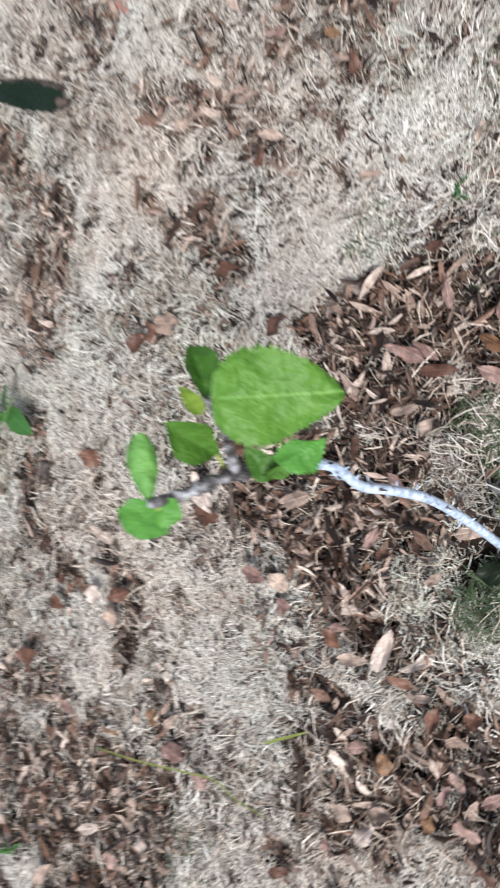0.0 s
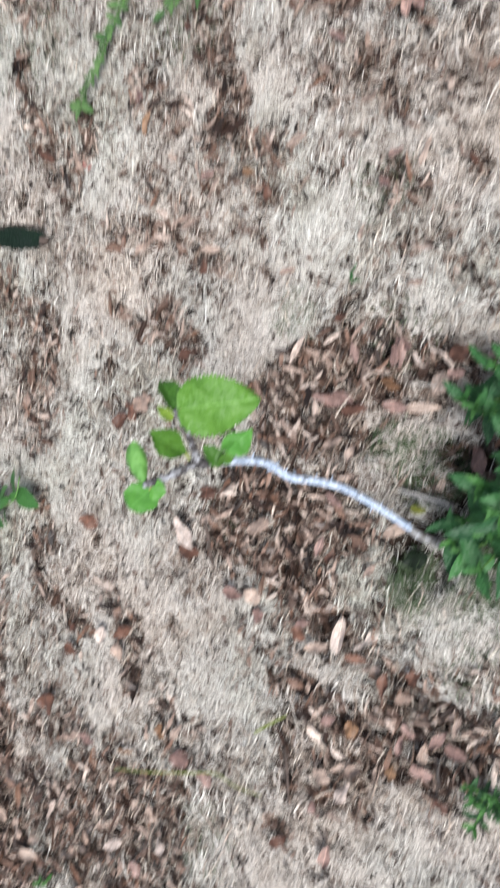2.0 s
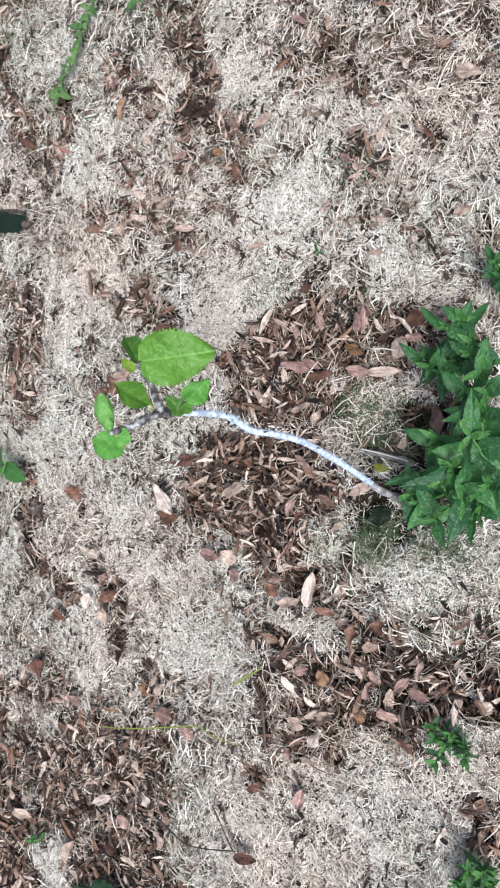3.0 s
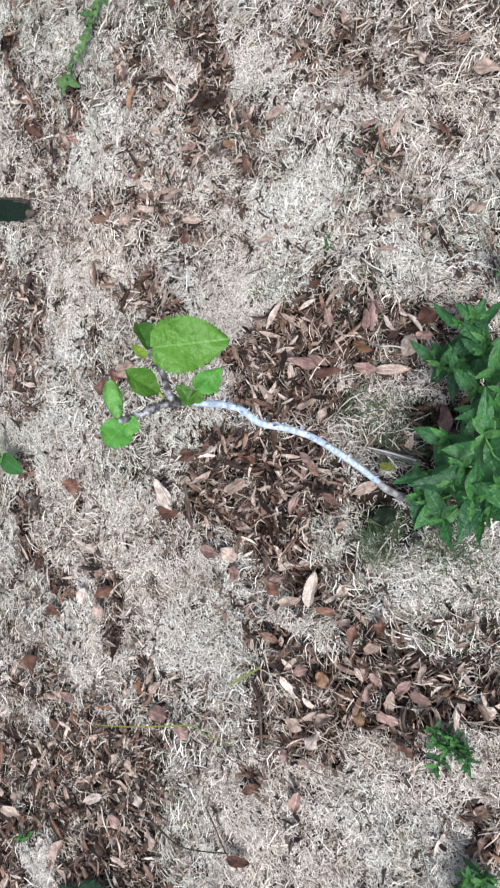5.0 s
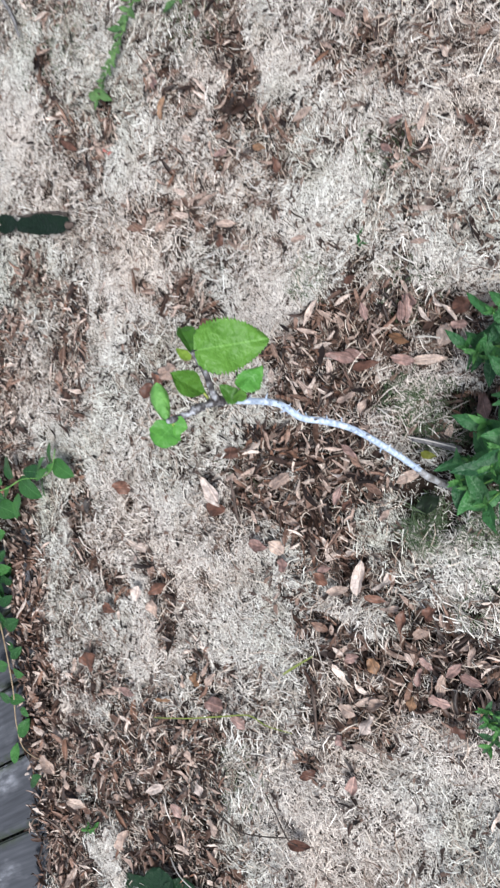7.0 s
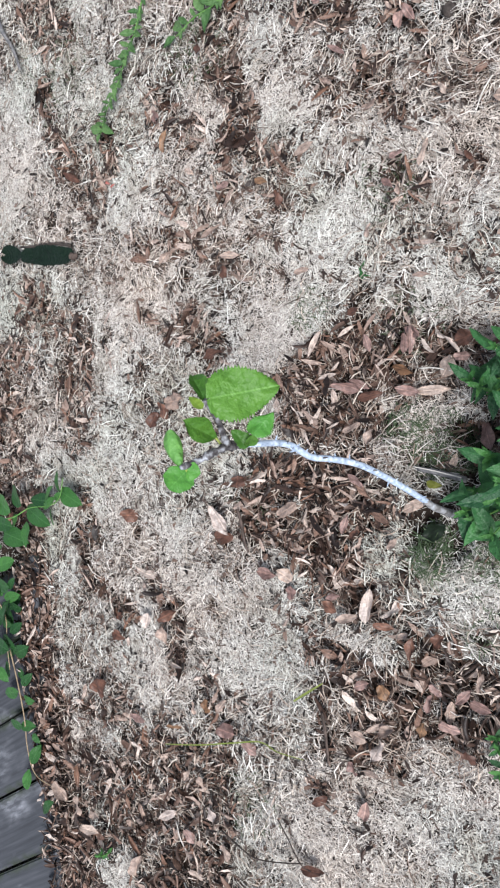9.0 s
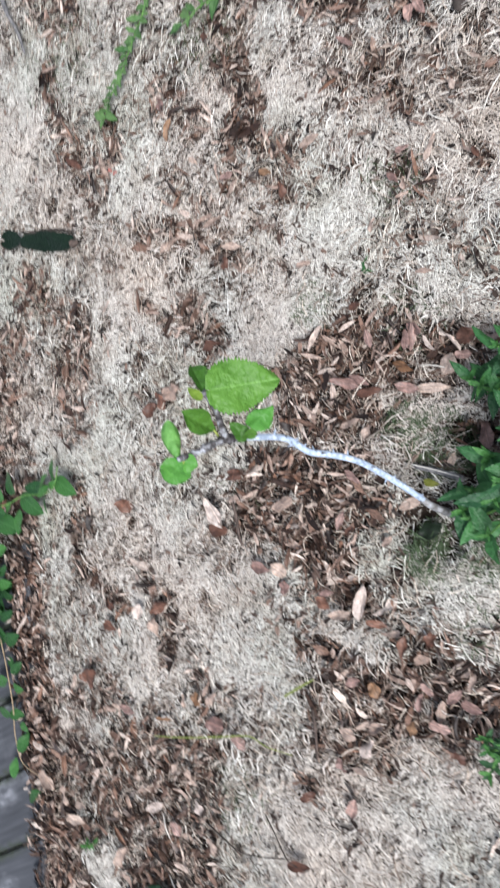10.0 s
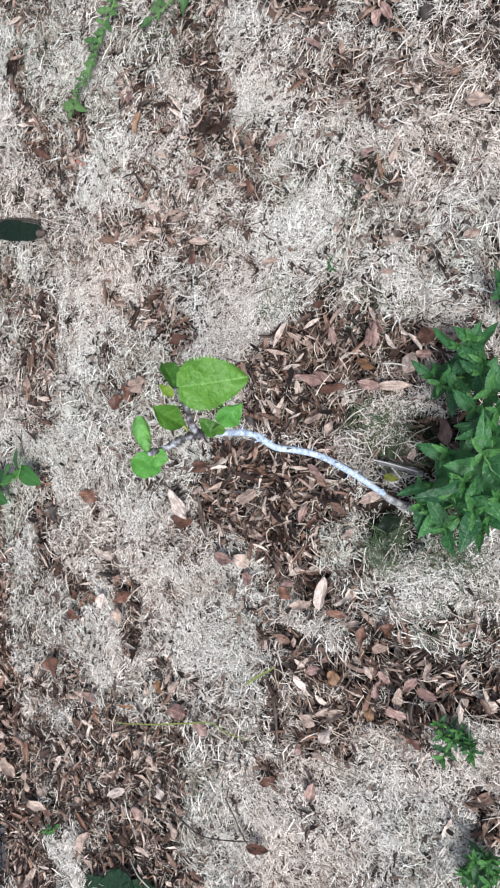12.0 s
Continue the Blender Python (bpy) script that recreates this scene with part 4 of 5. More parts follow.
def far_grass():
    """The same dead lawn farther out, in longer, sparser blades."""
    g = np.random.default_rng(15)
    n = 270000
    x, y = g.uniform(-3.2, 3.0, n), g.uniform(-2.8, 3.6, n)
    a, r = g.uniform(0, 6.28, 110000), g.uniform(0.9, 1.9, 110000)
    x[:110000], y[:110000] = -0.25 + r * np.cos(a), 0.3 + r * np.sin(a)
    inside = (x > -1.2) & (x < 0.62) & (y > -0.95) & (y < 1.5)
    edge = np.hypot(x + 0.25, y - 0.3) / 3.2
    ok = ~inside & (on_deck(x, y) < 0.2) & (g.uniform(0, 1, n) < np.clip(1.25 - edge + 0.25 * wavy(x, y, 2, 35), 0, 1))
    x, y = x[ok], y[ok]
    n = len(x)
    length, width = g.uniform(0.02, 0.05, n), g.uniform(0.0014, 0.003, n)
    z = height(x, y) + g.uniform(0.003, 0.02, n)
    me = ribbons("far_dry_grass", np.stack([x, y, z], 1), g.uniform(0, 6.28, n), length, width, length * g.uniform(0.0, 0.2, n), g.normal(0, 0.8, n), g.normal(0, 0.1, n), STRAW, 1)
    tagged(new("far_dry_grass", me), "bleached dead lawn grass away from the sapling", "grass", kind="stuff")


def green_stubble():
    """A little dull living grass left in the dead lawn."""
    g = np.random.default_rng(16)
    parts = []
    for x0, y0, r, k in STUBBLE:
        a, d = g.uniform(0, 6.28, k), r * np.sqrt(g.uniform(0, 1, k))
        parts.append(np.stack([x0 + d * np.cos(a), y0 + d * np.sin(a)], 1))
    xy = np.concatenate(parts)
    x, y = xy[:, 0], xy[:, 1]
    n = len(x)
    length = g.uniform(0.007, 0.02, n)
    z = height(x, y) + g.uniform(0.008, 0.022, n)
    me = ribbons("green_stubble", np.stack([x, y, z], 1), g.uniform(0, 6.28, n), length, g.uniform(0.0007, 0.0014, n), length * g.uniform(0, 0.25, n), g.normal(0, 0.6, n), g.normal(0, 0.4, n), MOSS, 2)
    tagged(new("green_stubble", me), "dull green grass stubble in the dead lawn", "grass", kind="stuff")


green_stubble()
dry_grass()
straw_blades()
litter_straw()
far_grass()
loose_straw()

# ---- leaf litter ----


def leaf_variants(name, count, seed, mat, lo=0.022, hi=0.048, ratio=(0.15, 0.36)):
    rnd = random.Random(seed)
    out = []
    for _ in range(count):
        ln = rnd.uniform(lo, hi)
        curl = rnd.choice((0, 1, 1)) * rnd.uniform(0.7, 2.1) * rnd.choice((-1, 1))
        v, f, uv = leaf_grid(ln, ln * rnd.uniform(*ratio) * (1.4 if curl else 1), 6, 4, rnd.uniform(-0.8, 0.9), rnd.uniform(-0.6, 0.6), rnd.uniform(0, 0.2), 1, rnd.uniform(0, 0.12), blunt=rnd.uniform(0.7, 1.2), tip=rnd.uniform(0.32, 0.75), twist=rnd.uniform(-0.9, 0.9), roll=curl, rnd=rnd)
        v[:, 0] -= ln / 2
        out.append((v, f, uv))
    return out


def leaf_litter():
    root = thing("leaf_litter", "drifts of dead brown oak leaves lying among dry grass", "leaf litter")
    g = np.random.default_rng(41)
    n = 84000
    x, y = g.uniform(-1.05, 0.5, n), g.uniform(-0.9, 1.4, n)
    p = patch(x, y)
    ok = g.uniform(0, 1, n) < p * (0.86 + 0.25 * wavy(x, y, 12, 42))
    x, y = x[ok], y[ok]
    # a few strays outside the drifts
    sx, sy = g.uniform(-1.0, 0.5, 900), g.uniform(-0.8, 1.3, 900)
    keep = (on_deck(sx, sy) < 0.3) & (g.uniform(0, 1, 900) < 0.45 + 0.5 * wavy(sx, sy, 4, 44))
    x, y = np.concatenate([x, sx[keep]]), np.concatenate([y, sy[keep]])
    # leaves drifted against the ends of the boards
    ey, ea = g.uniform(-0.85, 0.14, 1500), g.normal(-0.020, 0.020, 1500)
    x, y = np.concatenate([x, -DECK_EDGE + 0.1123 * ey - ea]), np.concatenate([y, ey])
    z = np.maximum(height(x, y) + 0.002 + (0.018 + 0.028 * patch(x, y)) * g.uniform(0, 1, len(x)), np.where(on_deck(x, y) > 0.02, 0.002 + 0.012 * g.uniform(0, 1, len(x)), -1))
    for lx, ly, ln, *_ in SINGLE_LEAVES:
        z = np.where(np.hypot(x - lx, y - ly) < ln * 0.62, np.minimum(z, height(x, y) + 0.008), z)
    shapes = leaf_variants("leaf", 40, 43, LITTER)
    data = [mesh_of("dead_leaf", v.tolist(), f, LITTER_ONE, uv=uv) for v, f, uv in shapes]
    near = [i for i in range(len(x)) if -0.05 < x[i] < 0.24 and -0.12 < y[i] < 0.24]
    near = set(sorted(near, key=lambda i: -z[i])[:300])
    V, F, U, k = [], [], [], 0
    swirl = 3.2 * wavy(x, y, 5, 45) + 2.0
    for i in range(len(x)):
        m = Matrix.LocRotScale((x[i], y[i], z[i]), Euler((g.normal(0, 0.75), g.normal(0, 0.32), swirl[i] + g.normal(0, 0.6))), [0.40 + 0.72 * g.uniform(0, 1) ** 1.5] * 3)
        j = int(g.integers(len(shapes)))
        if i in near:
            part_mesh("leaf", data[j], None, root, m)
        else:
            v, f, uv = shapes[j]
            a = np.array(m)
            V.append(v @ a[:3, :3].T + a[:3, 3])
            F += [tuple(q + k for q in face) for face in f]
            U += uv
            k += len(v)
    rest = part_mesh("scattered_leaves", mesh_of("scattered_leaves", np.concatenate(V).tolist(), F, LITTER, uv=U), None, root)
    tagged(rest, kind="stuff")


leaf_litter()


def crumbs():
    """Small dark broken bits of leaf and bark all over the thatch, also imitating its shaded gaps."""
    g = np.random.default_rng(51)
    n = 80000
    x, y = g.uniform(-1.05, 0.5, n), g.uniform(-0.8, 1.4, n)
    ok = (g.uniform(0, 1, n) < (0.15 + 0.25 * wavy(x, y, 5, 52) + 0.4 * coarse(x, y) + 0.7 * patch(x, y)) * (1 - 0.8 * bare(x, y))) & (on_deck(x, y) < 0.3)
    x, y = x[ok], y[ok]
    n = len(x)
    length = g.uniform(0.005, 0.017, n)
    z = height(x, y) + g.uniform(0.006, 0.021, n)
    me = ribbons("leaf_crumbs", np.stack([x, y, z], 1), g.uniform(0, 6.28, n), length, length * g.uniform(0.15, 0.5, n), length * g.uniform(0, 0.2, n), g.normal(0, 0.7, n), g.normal(0, 0.3, n), CRUMB)
    tagged(new("leaf_crumbs", me), "dark crumbs of broken leaf and bark in dead grass", "debris", kind="stuff")


crumbs()


def fallen_leaves():
    words = {"pale": "bleached pale fallen leaf lying on dry grass", "tan": "tan curled fallen leaf lying on the litter", "amber": "amber-brown curled fallen leaf among the litter", "rust": "rust-brown fallen leaf lying on dry grass", "mauve": "dull reddish-grey fallen leaf on the litter", "black": "fallen leaf by the sapling, coloured blackish green for a hollow's shade"}
    rnd = random.Random(7)
    for x, y, ln, w, turn, tone in SINGLE_LEAVES:
        lx, ly = np.array([x]), np.array([y])
        z = float((height(lx, ly) + 0.020 * patch(lx, ly))[0]) + (0.020 if tone == "black" else 0.031)
        stout = w / ln > 0.6
        v, f, uv = leaf_grid(ln, w, 20, 7, rnd.uniform(0.0, 0.6), rnd.uniform(-0.4, 0.3), 0.16, 1, 0.03, blunt=rnd.uniform(0.8, 1.0), tip=0.5 if stout else rnd.uniform(0.6, 0.8), twist=rnd.uniform(-0.5, 0.5), cup=rnd.uniform(-0.3, 0.35), rnd=rnd)
        v[:, 0] -= ln / 2
        ob = new("fallen_leaf", mesh_of("fallen_leaf", v.tolist(), f, TONES[tone], uv=uv))
        ob.matrix_basis = pose(x, y, z, rnd.uniform(-16, 16), rnd.uniform(-12, 12), turn)
        tagged(ob, words[tone], "leaf", "fallen leaves")


fallen_leaves()


def dry_stalks():
    rnd = random.Random(19)
    for x0, y0, x1, y1 in DRY_STALKS:
        z = max(float(height(np.array([x]), np.array([y]))[0]) for x, y in ((x0, y0), (x1, y1))) + 0.030
        bend = Vector((y0 - y1, x1 - x0, 0)) * rnd.uniform(-0.08, 0.08)
        mid = Vector(((x0 + x1) / 2, (y0 + y1) / 2, z + 0.003)) + bend
        ob = new("straw_stalk", tube("straw_stalk", [(x0, y0, z), mid, (x1, y1, z)], lambda t: 0.0012 - 0.0003 * t, PALE_STALK, 5, 7, 0.08))
        tagged(ob, "pale dry grass stalk lying over leaves and thatch", "stalk", "dry stalks")


dry_stalks()

# ---- deck ----


def deck():
    root = tagged(new("deck"), "weathered grey wooden deck at lawn level", "deck", kind="structure")
    wide, gap, deep = 0.140, 0.006, 0.035
    turn = math.degrees(math.atan2(BOARD.y, BOARD.x))
    rnd = random.Random(3)
    slant = math.tan(math.acos(BOARD.dot(OUT)))   # ends cut along the deck's edge
    bm = bmesh.new()
    bmesh.ops.create_cube(bm, size=1)
    for v in bm.verts:
        v.co = Vector(((v.co.x + 0.5) * 2.4 + v.co.y * wide * slant, v.co.y * wide, (v.co.z - 0.5) * deep))
    bmesh.ops.bevel(bm, geom=bm.edges[:], offset=0.004, segments=2, affect="EDGES")
    me = bpy.data.meshes.new("board")
    bm.to_mesh(me)
    me.materials.append(DECK)
    for k in range(-3, 12):
        c = 0.285 + k * (wide + gap)
        p = BESIDE * c + BOARD * ((DECK_EDGE - c * BESIDE.dot(OUT)) / BOARD.dot(OUT) + rnd.uniform(-0.004, 0.006))
        ob = new("board", me)
        ob.parent = root
        ob.matrix_basis = pose(p.x, p.y, -0.004 + rnd.uniform(-0.002, 0.002), 0, 0, turn)
    # joist under the board ends
    bm = bmesh.new()
    bmesh.ops.create_cube(bm, size=1)
    for v in bm.verts:
        v.co = Vector((v.co.x * 0.04, v.co.y * 2.2, (v.co.z - 0.5) * 0.05))
    bmesh.ops.bevel(bm, geom=bm.edges[:], offset=0.003, segments=1, affect="EDGES")
    me = bpy.data.meshes.new("joist")
    bm.to_mesh(me)
    me.materials.append(DECK)
    c = 0.285 + 4 * (wide + gap)
    start = BESIDE * c + BOARD * ((DECK_EDGE - c * BESIDE.dot(OUT)) / BOARD.dot(OUT))
    for d in (0.08, 1.2, 2.3):
        p = start + BOARD * d
        ob = new("joist", me)
        ob.parent = root
        ob.matrix_basis = pose(p.x, p.y, -0.042, 0, 0, math.degrees(math.atan2(OUT.y, OUT.x)))


deck()

# ---- sapling ----


def sapling():
    root = thing("sapling", "young sapling with pale blue painted stem and few green leaves", "sapling", at=(STEM[0][0], STEM[0][1], 0))
    stem = part_mesh("stem", tube("stem", STEM[1:], lambda t: 0.0044 - 0.0008 * t, PAINT, 10, 12, 0.012, seed=4), None, root, label="pale blue painted stem")
    part_mesh("branch", tube("branch", BRANCH_LEFT, lambda t: 0.0050 - 0.0020 * t, BARK, 7, 10, 0.3, seed=5), None, root, label="knobbly grey branch")
    part_mesh("branch", tube("branch", BRANCH_UP, lambda t: 0.0040 - 0.0013 * t, BARK, 5, 10, 0.2, seed=6), None, root, label="knobbly grey branch")
    part_mesh("stem_foot", tube("stem_foot", STEM[:2] + [tuple(Vector(STEM[1]).lerp(Vector(STEM[2]), 0.5))], lambda t: 0.0058 - 0.0012 * t, FOOT_BARK, 6, 12, 0.1, seed=9), None, root, label="bare grey-brown stem foot")
    rnd = random.Random(8)
    # buds and leaf scars along the stem
    pts = smooth_path(STEM, 6)
    for i in range(8, 56):
        a = rnd.uniform(0, 6.28)
        d = Vector((math.cos(a), math.sin(a), rnd.uniform(-0.1, 0.5))).normalized()
        ln = rnd.uniform(0.007, 0.0118)
        part_mesh("bud", tube("bud", [pts[i], pts[i] + d * ln * 0.6, pts[i] + d * ln], lambda t: 0.0017 - 0.0014 * t, PAINT if i < 50 and i % 3 else BARK, 2, 6), None, stem)

    def leaf(base, end, wide, up, mat, **kw):
        ln = (Vector(end) - Vector(base)).length
        kw = dict(dict(n=30, cols=9, fold=0.12, droop=0.06, wave=0.03, teeth=1, tooth=0.035, blunt=0.62, tip=0.72, rnd=rnd), **kw)
        v, f, uv = leaf_grid(ln, wide, **kw)
        ob = part_mesh("leaf", mesh_of("leaf", v.tolist(), f, mat, uv=uv), None, root, frame_of(base, end, up))
        return ob

    up = (0.5, -0.15, 0.8)
    big = Vector(LEAF_BIG[0]).lerp(Vector(LEAF_BIG[1]), 0.07) + Vector((0.002, -0.001, 0.004))
    leaf(tuple(big), LEAF_BIG[1], 0.055, up, SAP_LEAF, n=44, cols=13, wave=0.09, tooth=0.07, blunt=0.60, tip=0.64, heart=0.07, cup=0.06)
    leaf(LEAF_SMALL[0], LEAF_SMALL[1], 0.021, (0.6, 0.3, 0.5), SAP_DARK, fold=0.9, blunt=0.95, tip=0.7, tooth=0.09, wave=0.1)
    leaf(tuple(Vector(LEAF_SMALL[0]) + Vector((0.0, -0.006, 0.008))), tuple(Vector(LEAF_SMALL[2]) + Vector((0.0, -0.004, 0.010))), 0.010, (0.6, 0.0, 0.7), SAP_YOUNG, fold=0.3, tooth=0.1)
    leaf(LEAF_FOLD[0], LEAF_FOLD[1], 0.027, (0.7, -0.2, 0.7), SAP_DARK, fold=0.8, blunt=1.35, tip=0.85, tooth=0.05, wave=0.08, droop=-0.1)
    leaf(LEAF_ROLL[0], LEAF_ROLL[1], 0.042, (0.75, -0.1, 0.6), SAP_PALE, roll=2.2, fold=0.0, blunt=1.45, tip=0.5, tooth=0.05)
    leaf(LEAF_CUP[0], LEAF_CUP[1], 0.033, (0.75, -0.2, 0.55), SAP_COOL, fold=0.1, droop=0.1, blunt=0.75, tip=0.5, tooth=0.06, wave=0.06)
    leaf(LEAF_CUP[0], LEAF_CUP[2], 0.020, (0.7, -0.3, 0.6), SAP_COOL, fold=0.2, tooth=0.07)
    leaf(LEAF_LOW[0], LEAF_LOW[3], 0.014, (0.7, -0.3, 0.6), SAP_DARK, fold=0.3, tooth=0.12)
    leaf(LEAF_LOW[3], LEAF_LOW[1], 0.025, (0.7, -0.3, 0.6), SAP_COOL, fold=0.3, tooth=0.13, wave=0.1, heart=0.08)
    leaf(LEAF_LOW[0], LEAF_LOW[2], 0.018, (0.7, -0.2, 0.6), SAP_DARK, fold=0.3, tooth=0.13, wave=0.1)
    # leaf stalks
    for a, b in ((LEAF_BIG, BRANCH_UP[-2]), (LEAF_ROLL, BRANCH_LEFT[-2]), (LEAF_CUP, BRANCH_LEFT[-2]), (LEAF_FOLD, BRANCH_LEFT[1])):
        p, q = Vector(a[0]), Vector(b)
        part_mesh("leaf_stalk", tube("leaf_stalk", [q, q.lerp(p, 0.6), p.lerp(Vector(a[1]), 0.06)], lambda t: 0.0016 - 0.0004 * t, YOUNG_STALK, 4, 7), None, root, label="yellow-green leaf stalk")


sapling()

# ---- weeds ----
LANCE = [mesh_of("leaf", v.tolist(), f, WEED_LEAF, uv=u) for v, f, u in (leaf_grid(0.060, w, 18, 7, 0.3, d, 0.05, 1, 0.05, 0.68, 0.86, rnd=random.Random(s)) for s, (w, d) in enumerate(((0.028, 0.12), (0.031, 0.22), (0.024, 0.05), (0.029, 0.3), (0.022, 0.16))))]
LANCE_TIP = [mesh_of("leaf", v.tolist(), f, WEED_TIP, uv=u) for v, f, u in (leaf_grid(0.030, w, 10, 3, 0.3, 0.1, 0.03, 1, 0.08, 0.75, 0.8, rnd=random.Random(s)) for s, w in enumerate((0.009, 0.011)))]

SMALL_LANCE = [mesh_of("leaf", v.tolist(), f, WEED_LOW, uv=u) for v, f, u in (leaf_grid(0.032, w, 10, 5, 0.3, d, 0.05, 1, 0.1, 0.72, 0.75, rnd=random.Random(s)) for s, (w, d) in enumerate(((0.010, 0.1), (0.013, 0.3), (0.011, 0.2))))]


def shoot(root, base, top, rnd, pairs=5, size=1.0, kinds=LANCE):
    """One leafy shoot: stem, leaf pairs turning round it, a bright tuft."""
    base, top = Vector(base), Vector(top)
    mid = base.lerp(top, 0.5) + Vector((rnd.uniform(-1, 1), rnd.uniform(-1, 1), 0)) * 0.006
    stalk = part_mesh("stem", tube("stem", [base, mid, top], lambda t: 0.0022 - 0.001 * t, GREEN_STEM, 4, 6), None, root)
    a = rnd.uniform(0, 6.28)
    for k in range(pairs):
        t = 0.35 + 0.62 * k / max(1, pairs - 1)
        c = base.lerp(mid, t * 2) if t < 0.5 else mid.lerp(top, t * 2 - 1)
        a += 1.35 + rnd.uniform(-0.3, 0.3)
        for s in (0, math.pi):
            tilt = rnd.uniform(-0.2, 0.3) + 0.3 * t
            d = Vector((math.cos(a + s) * math.cos(tilt), math.sin(a + s) * math.cos(tilt), math.sin(tilt)))
            sc = size * rnd.uniform(0.6, 1.15) * (1.0 - 0.3 * t)
            m = frame_of(c, c + d) @ Matrix.Rotation(rnd.uniform(-0.8, 0.8), 4, "X") @ Matrix.Scale(sc, 4)
            part_mesh("leaf", rnd.choice(kinds), None, root, m)
    for k in range(5):
        a += 2.0 + rnd.uniform(-0.4, 0.4)
        tilt = rnd.uniform(0.1, 1.1)
        d = Vector((math.cos(a) * math.cos(tilt), math.sin(a) * math.cos(tilt), math.sin(tilt)))
        part_mesh("leaf", rnd.choice(LANCE_TIP), None, stalk, frame_of(top, top + d) @ Matrix.Scale(size * rnd.uniform(0.35, 0.8), 4), label="bright green young leaf")


def weeds():
    rnd = random.Random(21)
    a = thing("weed", "leafy green weed with toothed lance-shaped leaves in dry grass", "weed", "weeds", (0.314, 0.044, 0))
    for i in (0, 1, 2, 9, 10, 11):
        shoot(a, (0.314 + rnd.uniform(-0.01, 0.01), 0.054 + rnd.uniform(-0.01, 0.01), -0.004), SHOOT_TOPS[i], rnd, 3, 0.92)
    b = thing("weed", "bushy green weed crowding the foot of the sapling", "weed", "weeds", (0.295, -0.09, 0))
    for i in (3, 4, 5, 6, 7, 8, 12, 13, 14, 15, 16, 17, 18, 19, 20, 21):
        shoot(b, (0.295 + rnd.uniform(-0.015, 0.015), -0.095 + rnd.uniform(-0.015, 0.015), -0.004), SHOOT_TOPS[i], rnd, 3, 1.18)
    f = thing("weed", "small leafy green weed standing in dry grass", "weed", "weeds", (EDGE_WEED[0][0], EDGE_WEED[0][1], 0))
    for k in range(3):
        p = Vector(EDGE_WEED[0])
        shoot(f, (p.x + 0.01, p.y, -0.004), (p.x + rnd.uniform(-0.015, 0.03), p.y + rnd.uniform(-0.015, 0.02), rnd.uniform(0.04, 0.07)), rnd, 4, 0.7)
    c = thing("weed", "small pale green weed growing out of dead grass", "weed", "weeds", (LOW_WEED[0][0], LOW_WEED[0][1], 0))
    for k in range(7):
        p = Vector(LOW_WEED[0])
        shoot(c, (p.x, p.y, -0.004), (p.x + rnd.uniform(-0.03, 0.03), p.y + rnd.uniform(-0.03, 0.03), rnd.uniform(0.02, 0.045)), rnd, 4, 0.8, SMALL_LANCE)
    d = thing("weed", "small dull green weed growing out of dead grass", "weed", "weeds", (CORNER_WEED[0][0], CORNER_WEED[0][1], 0))
    for k in range(8):
        p = Vector(CORNER_WEED[0])
        shoot(d, (p.x, p.y, -0.004), (p.x + rnd.uniform(-0.03, 0.03), p.y + rnd.uniform(-0.03, 0.03), rnd.uniform(0.02, 0.05)), rnd, 4, 0.95, SMALL_LANCE)
    e = thing("seedling", "tiny green seedling among dead brown leaves", "seedling", at=(SPROUT[0][0], SPROUT[0][1], 0))
    p = Vector(SPROUT[0])
    shoot(e, (p.x, p.y, 0), (p.x, p.y, 0.028), rnd, 5, 0.7, LANCE_TIP)


weeds()

# ---- vines ----
OVAL = [mesh_of("leaf", v.tolist(), f, VINE_LEAF, uv=u) for v, f, u in (leaf_grid(0.042, w, 9, 5, 0.15, d, 0.03, blunt=0.85, tip=0.72, rnd=random.Random(s)) for s, (w, d) in enumerate(((0.021, 0.1), (0.024, 0.18), (0.019, 0.05), (0.021, 0.22))))]
TRAIL = [mesh_of("leaf", v.tolist(), f, TRAIL_LEAF, uv=u) for v, f, u in (leaf_grid(0.042, w, 9, 5, 0.45, d, 0.06, blunt=0.85, tip=0.72, rnd=random.Random(s)) for s, (w, d) in enumerate(((0.021, 0.2), (0.025, 0.3), (0.018, -0.1))))]


def vine(name_label, pts, pairs, size, seed, stem=VINE_STEM, kinds=OVAL):
    rnd = random.Random(seed)
    root = thing("vine", name_label, "vine", "creeping vines", (pts[0][0], pts[0][1], 0))
    part_mesh("stem", tube("stem", pts, lambda t: 0.0019 - 0.0009 * t, stem, 6, 6), None, root)
    path = smooth_path(pts, 12)
    n = len(path)
    for k in range(pairs):
        i = min(n - 2, int((k + 0.3) / pairs * (n - 1)))
        c, d = path[i], (path[i + 1] - path[i]).normalized()
        h = math.atan2(d.y, d.x)
        for s in (-1, 1):
            a = h + s * rnd.uniform(0.4, 1.6)
            tilt = rnd.uniform(-0.05, 0.45)
            w = Vector((math.cos(a) * math.cos(tilt), math.sin(a) * math.cos(tilt), math.sin(tilt)))
            m = frame_of(c, c + w) @ Matrix.Rotation(rnd.uniform(-0.5, 0.5), 4, "X") @ Matrix.Scale(size * rnd.choice((0.5, 0.8, 1.0, 1.4)) * rnd.uniform(0.8, 1.2), 4)
            part_mesh("leaf", rnd.choice(kinds), None, root, m)
    c, d = path[-1], (path[-1] - path[-3]).normalized()
    part_mesh("leaf", kinds[0], None, root, frame_of(c, c + d + Vector((0, 0, 0.3))) @ Matrix.Scale(size, 4))


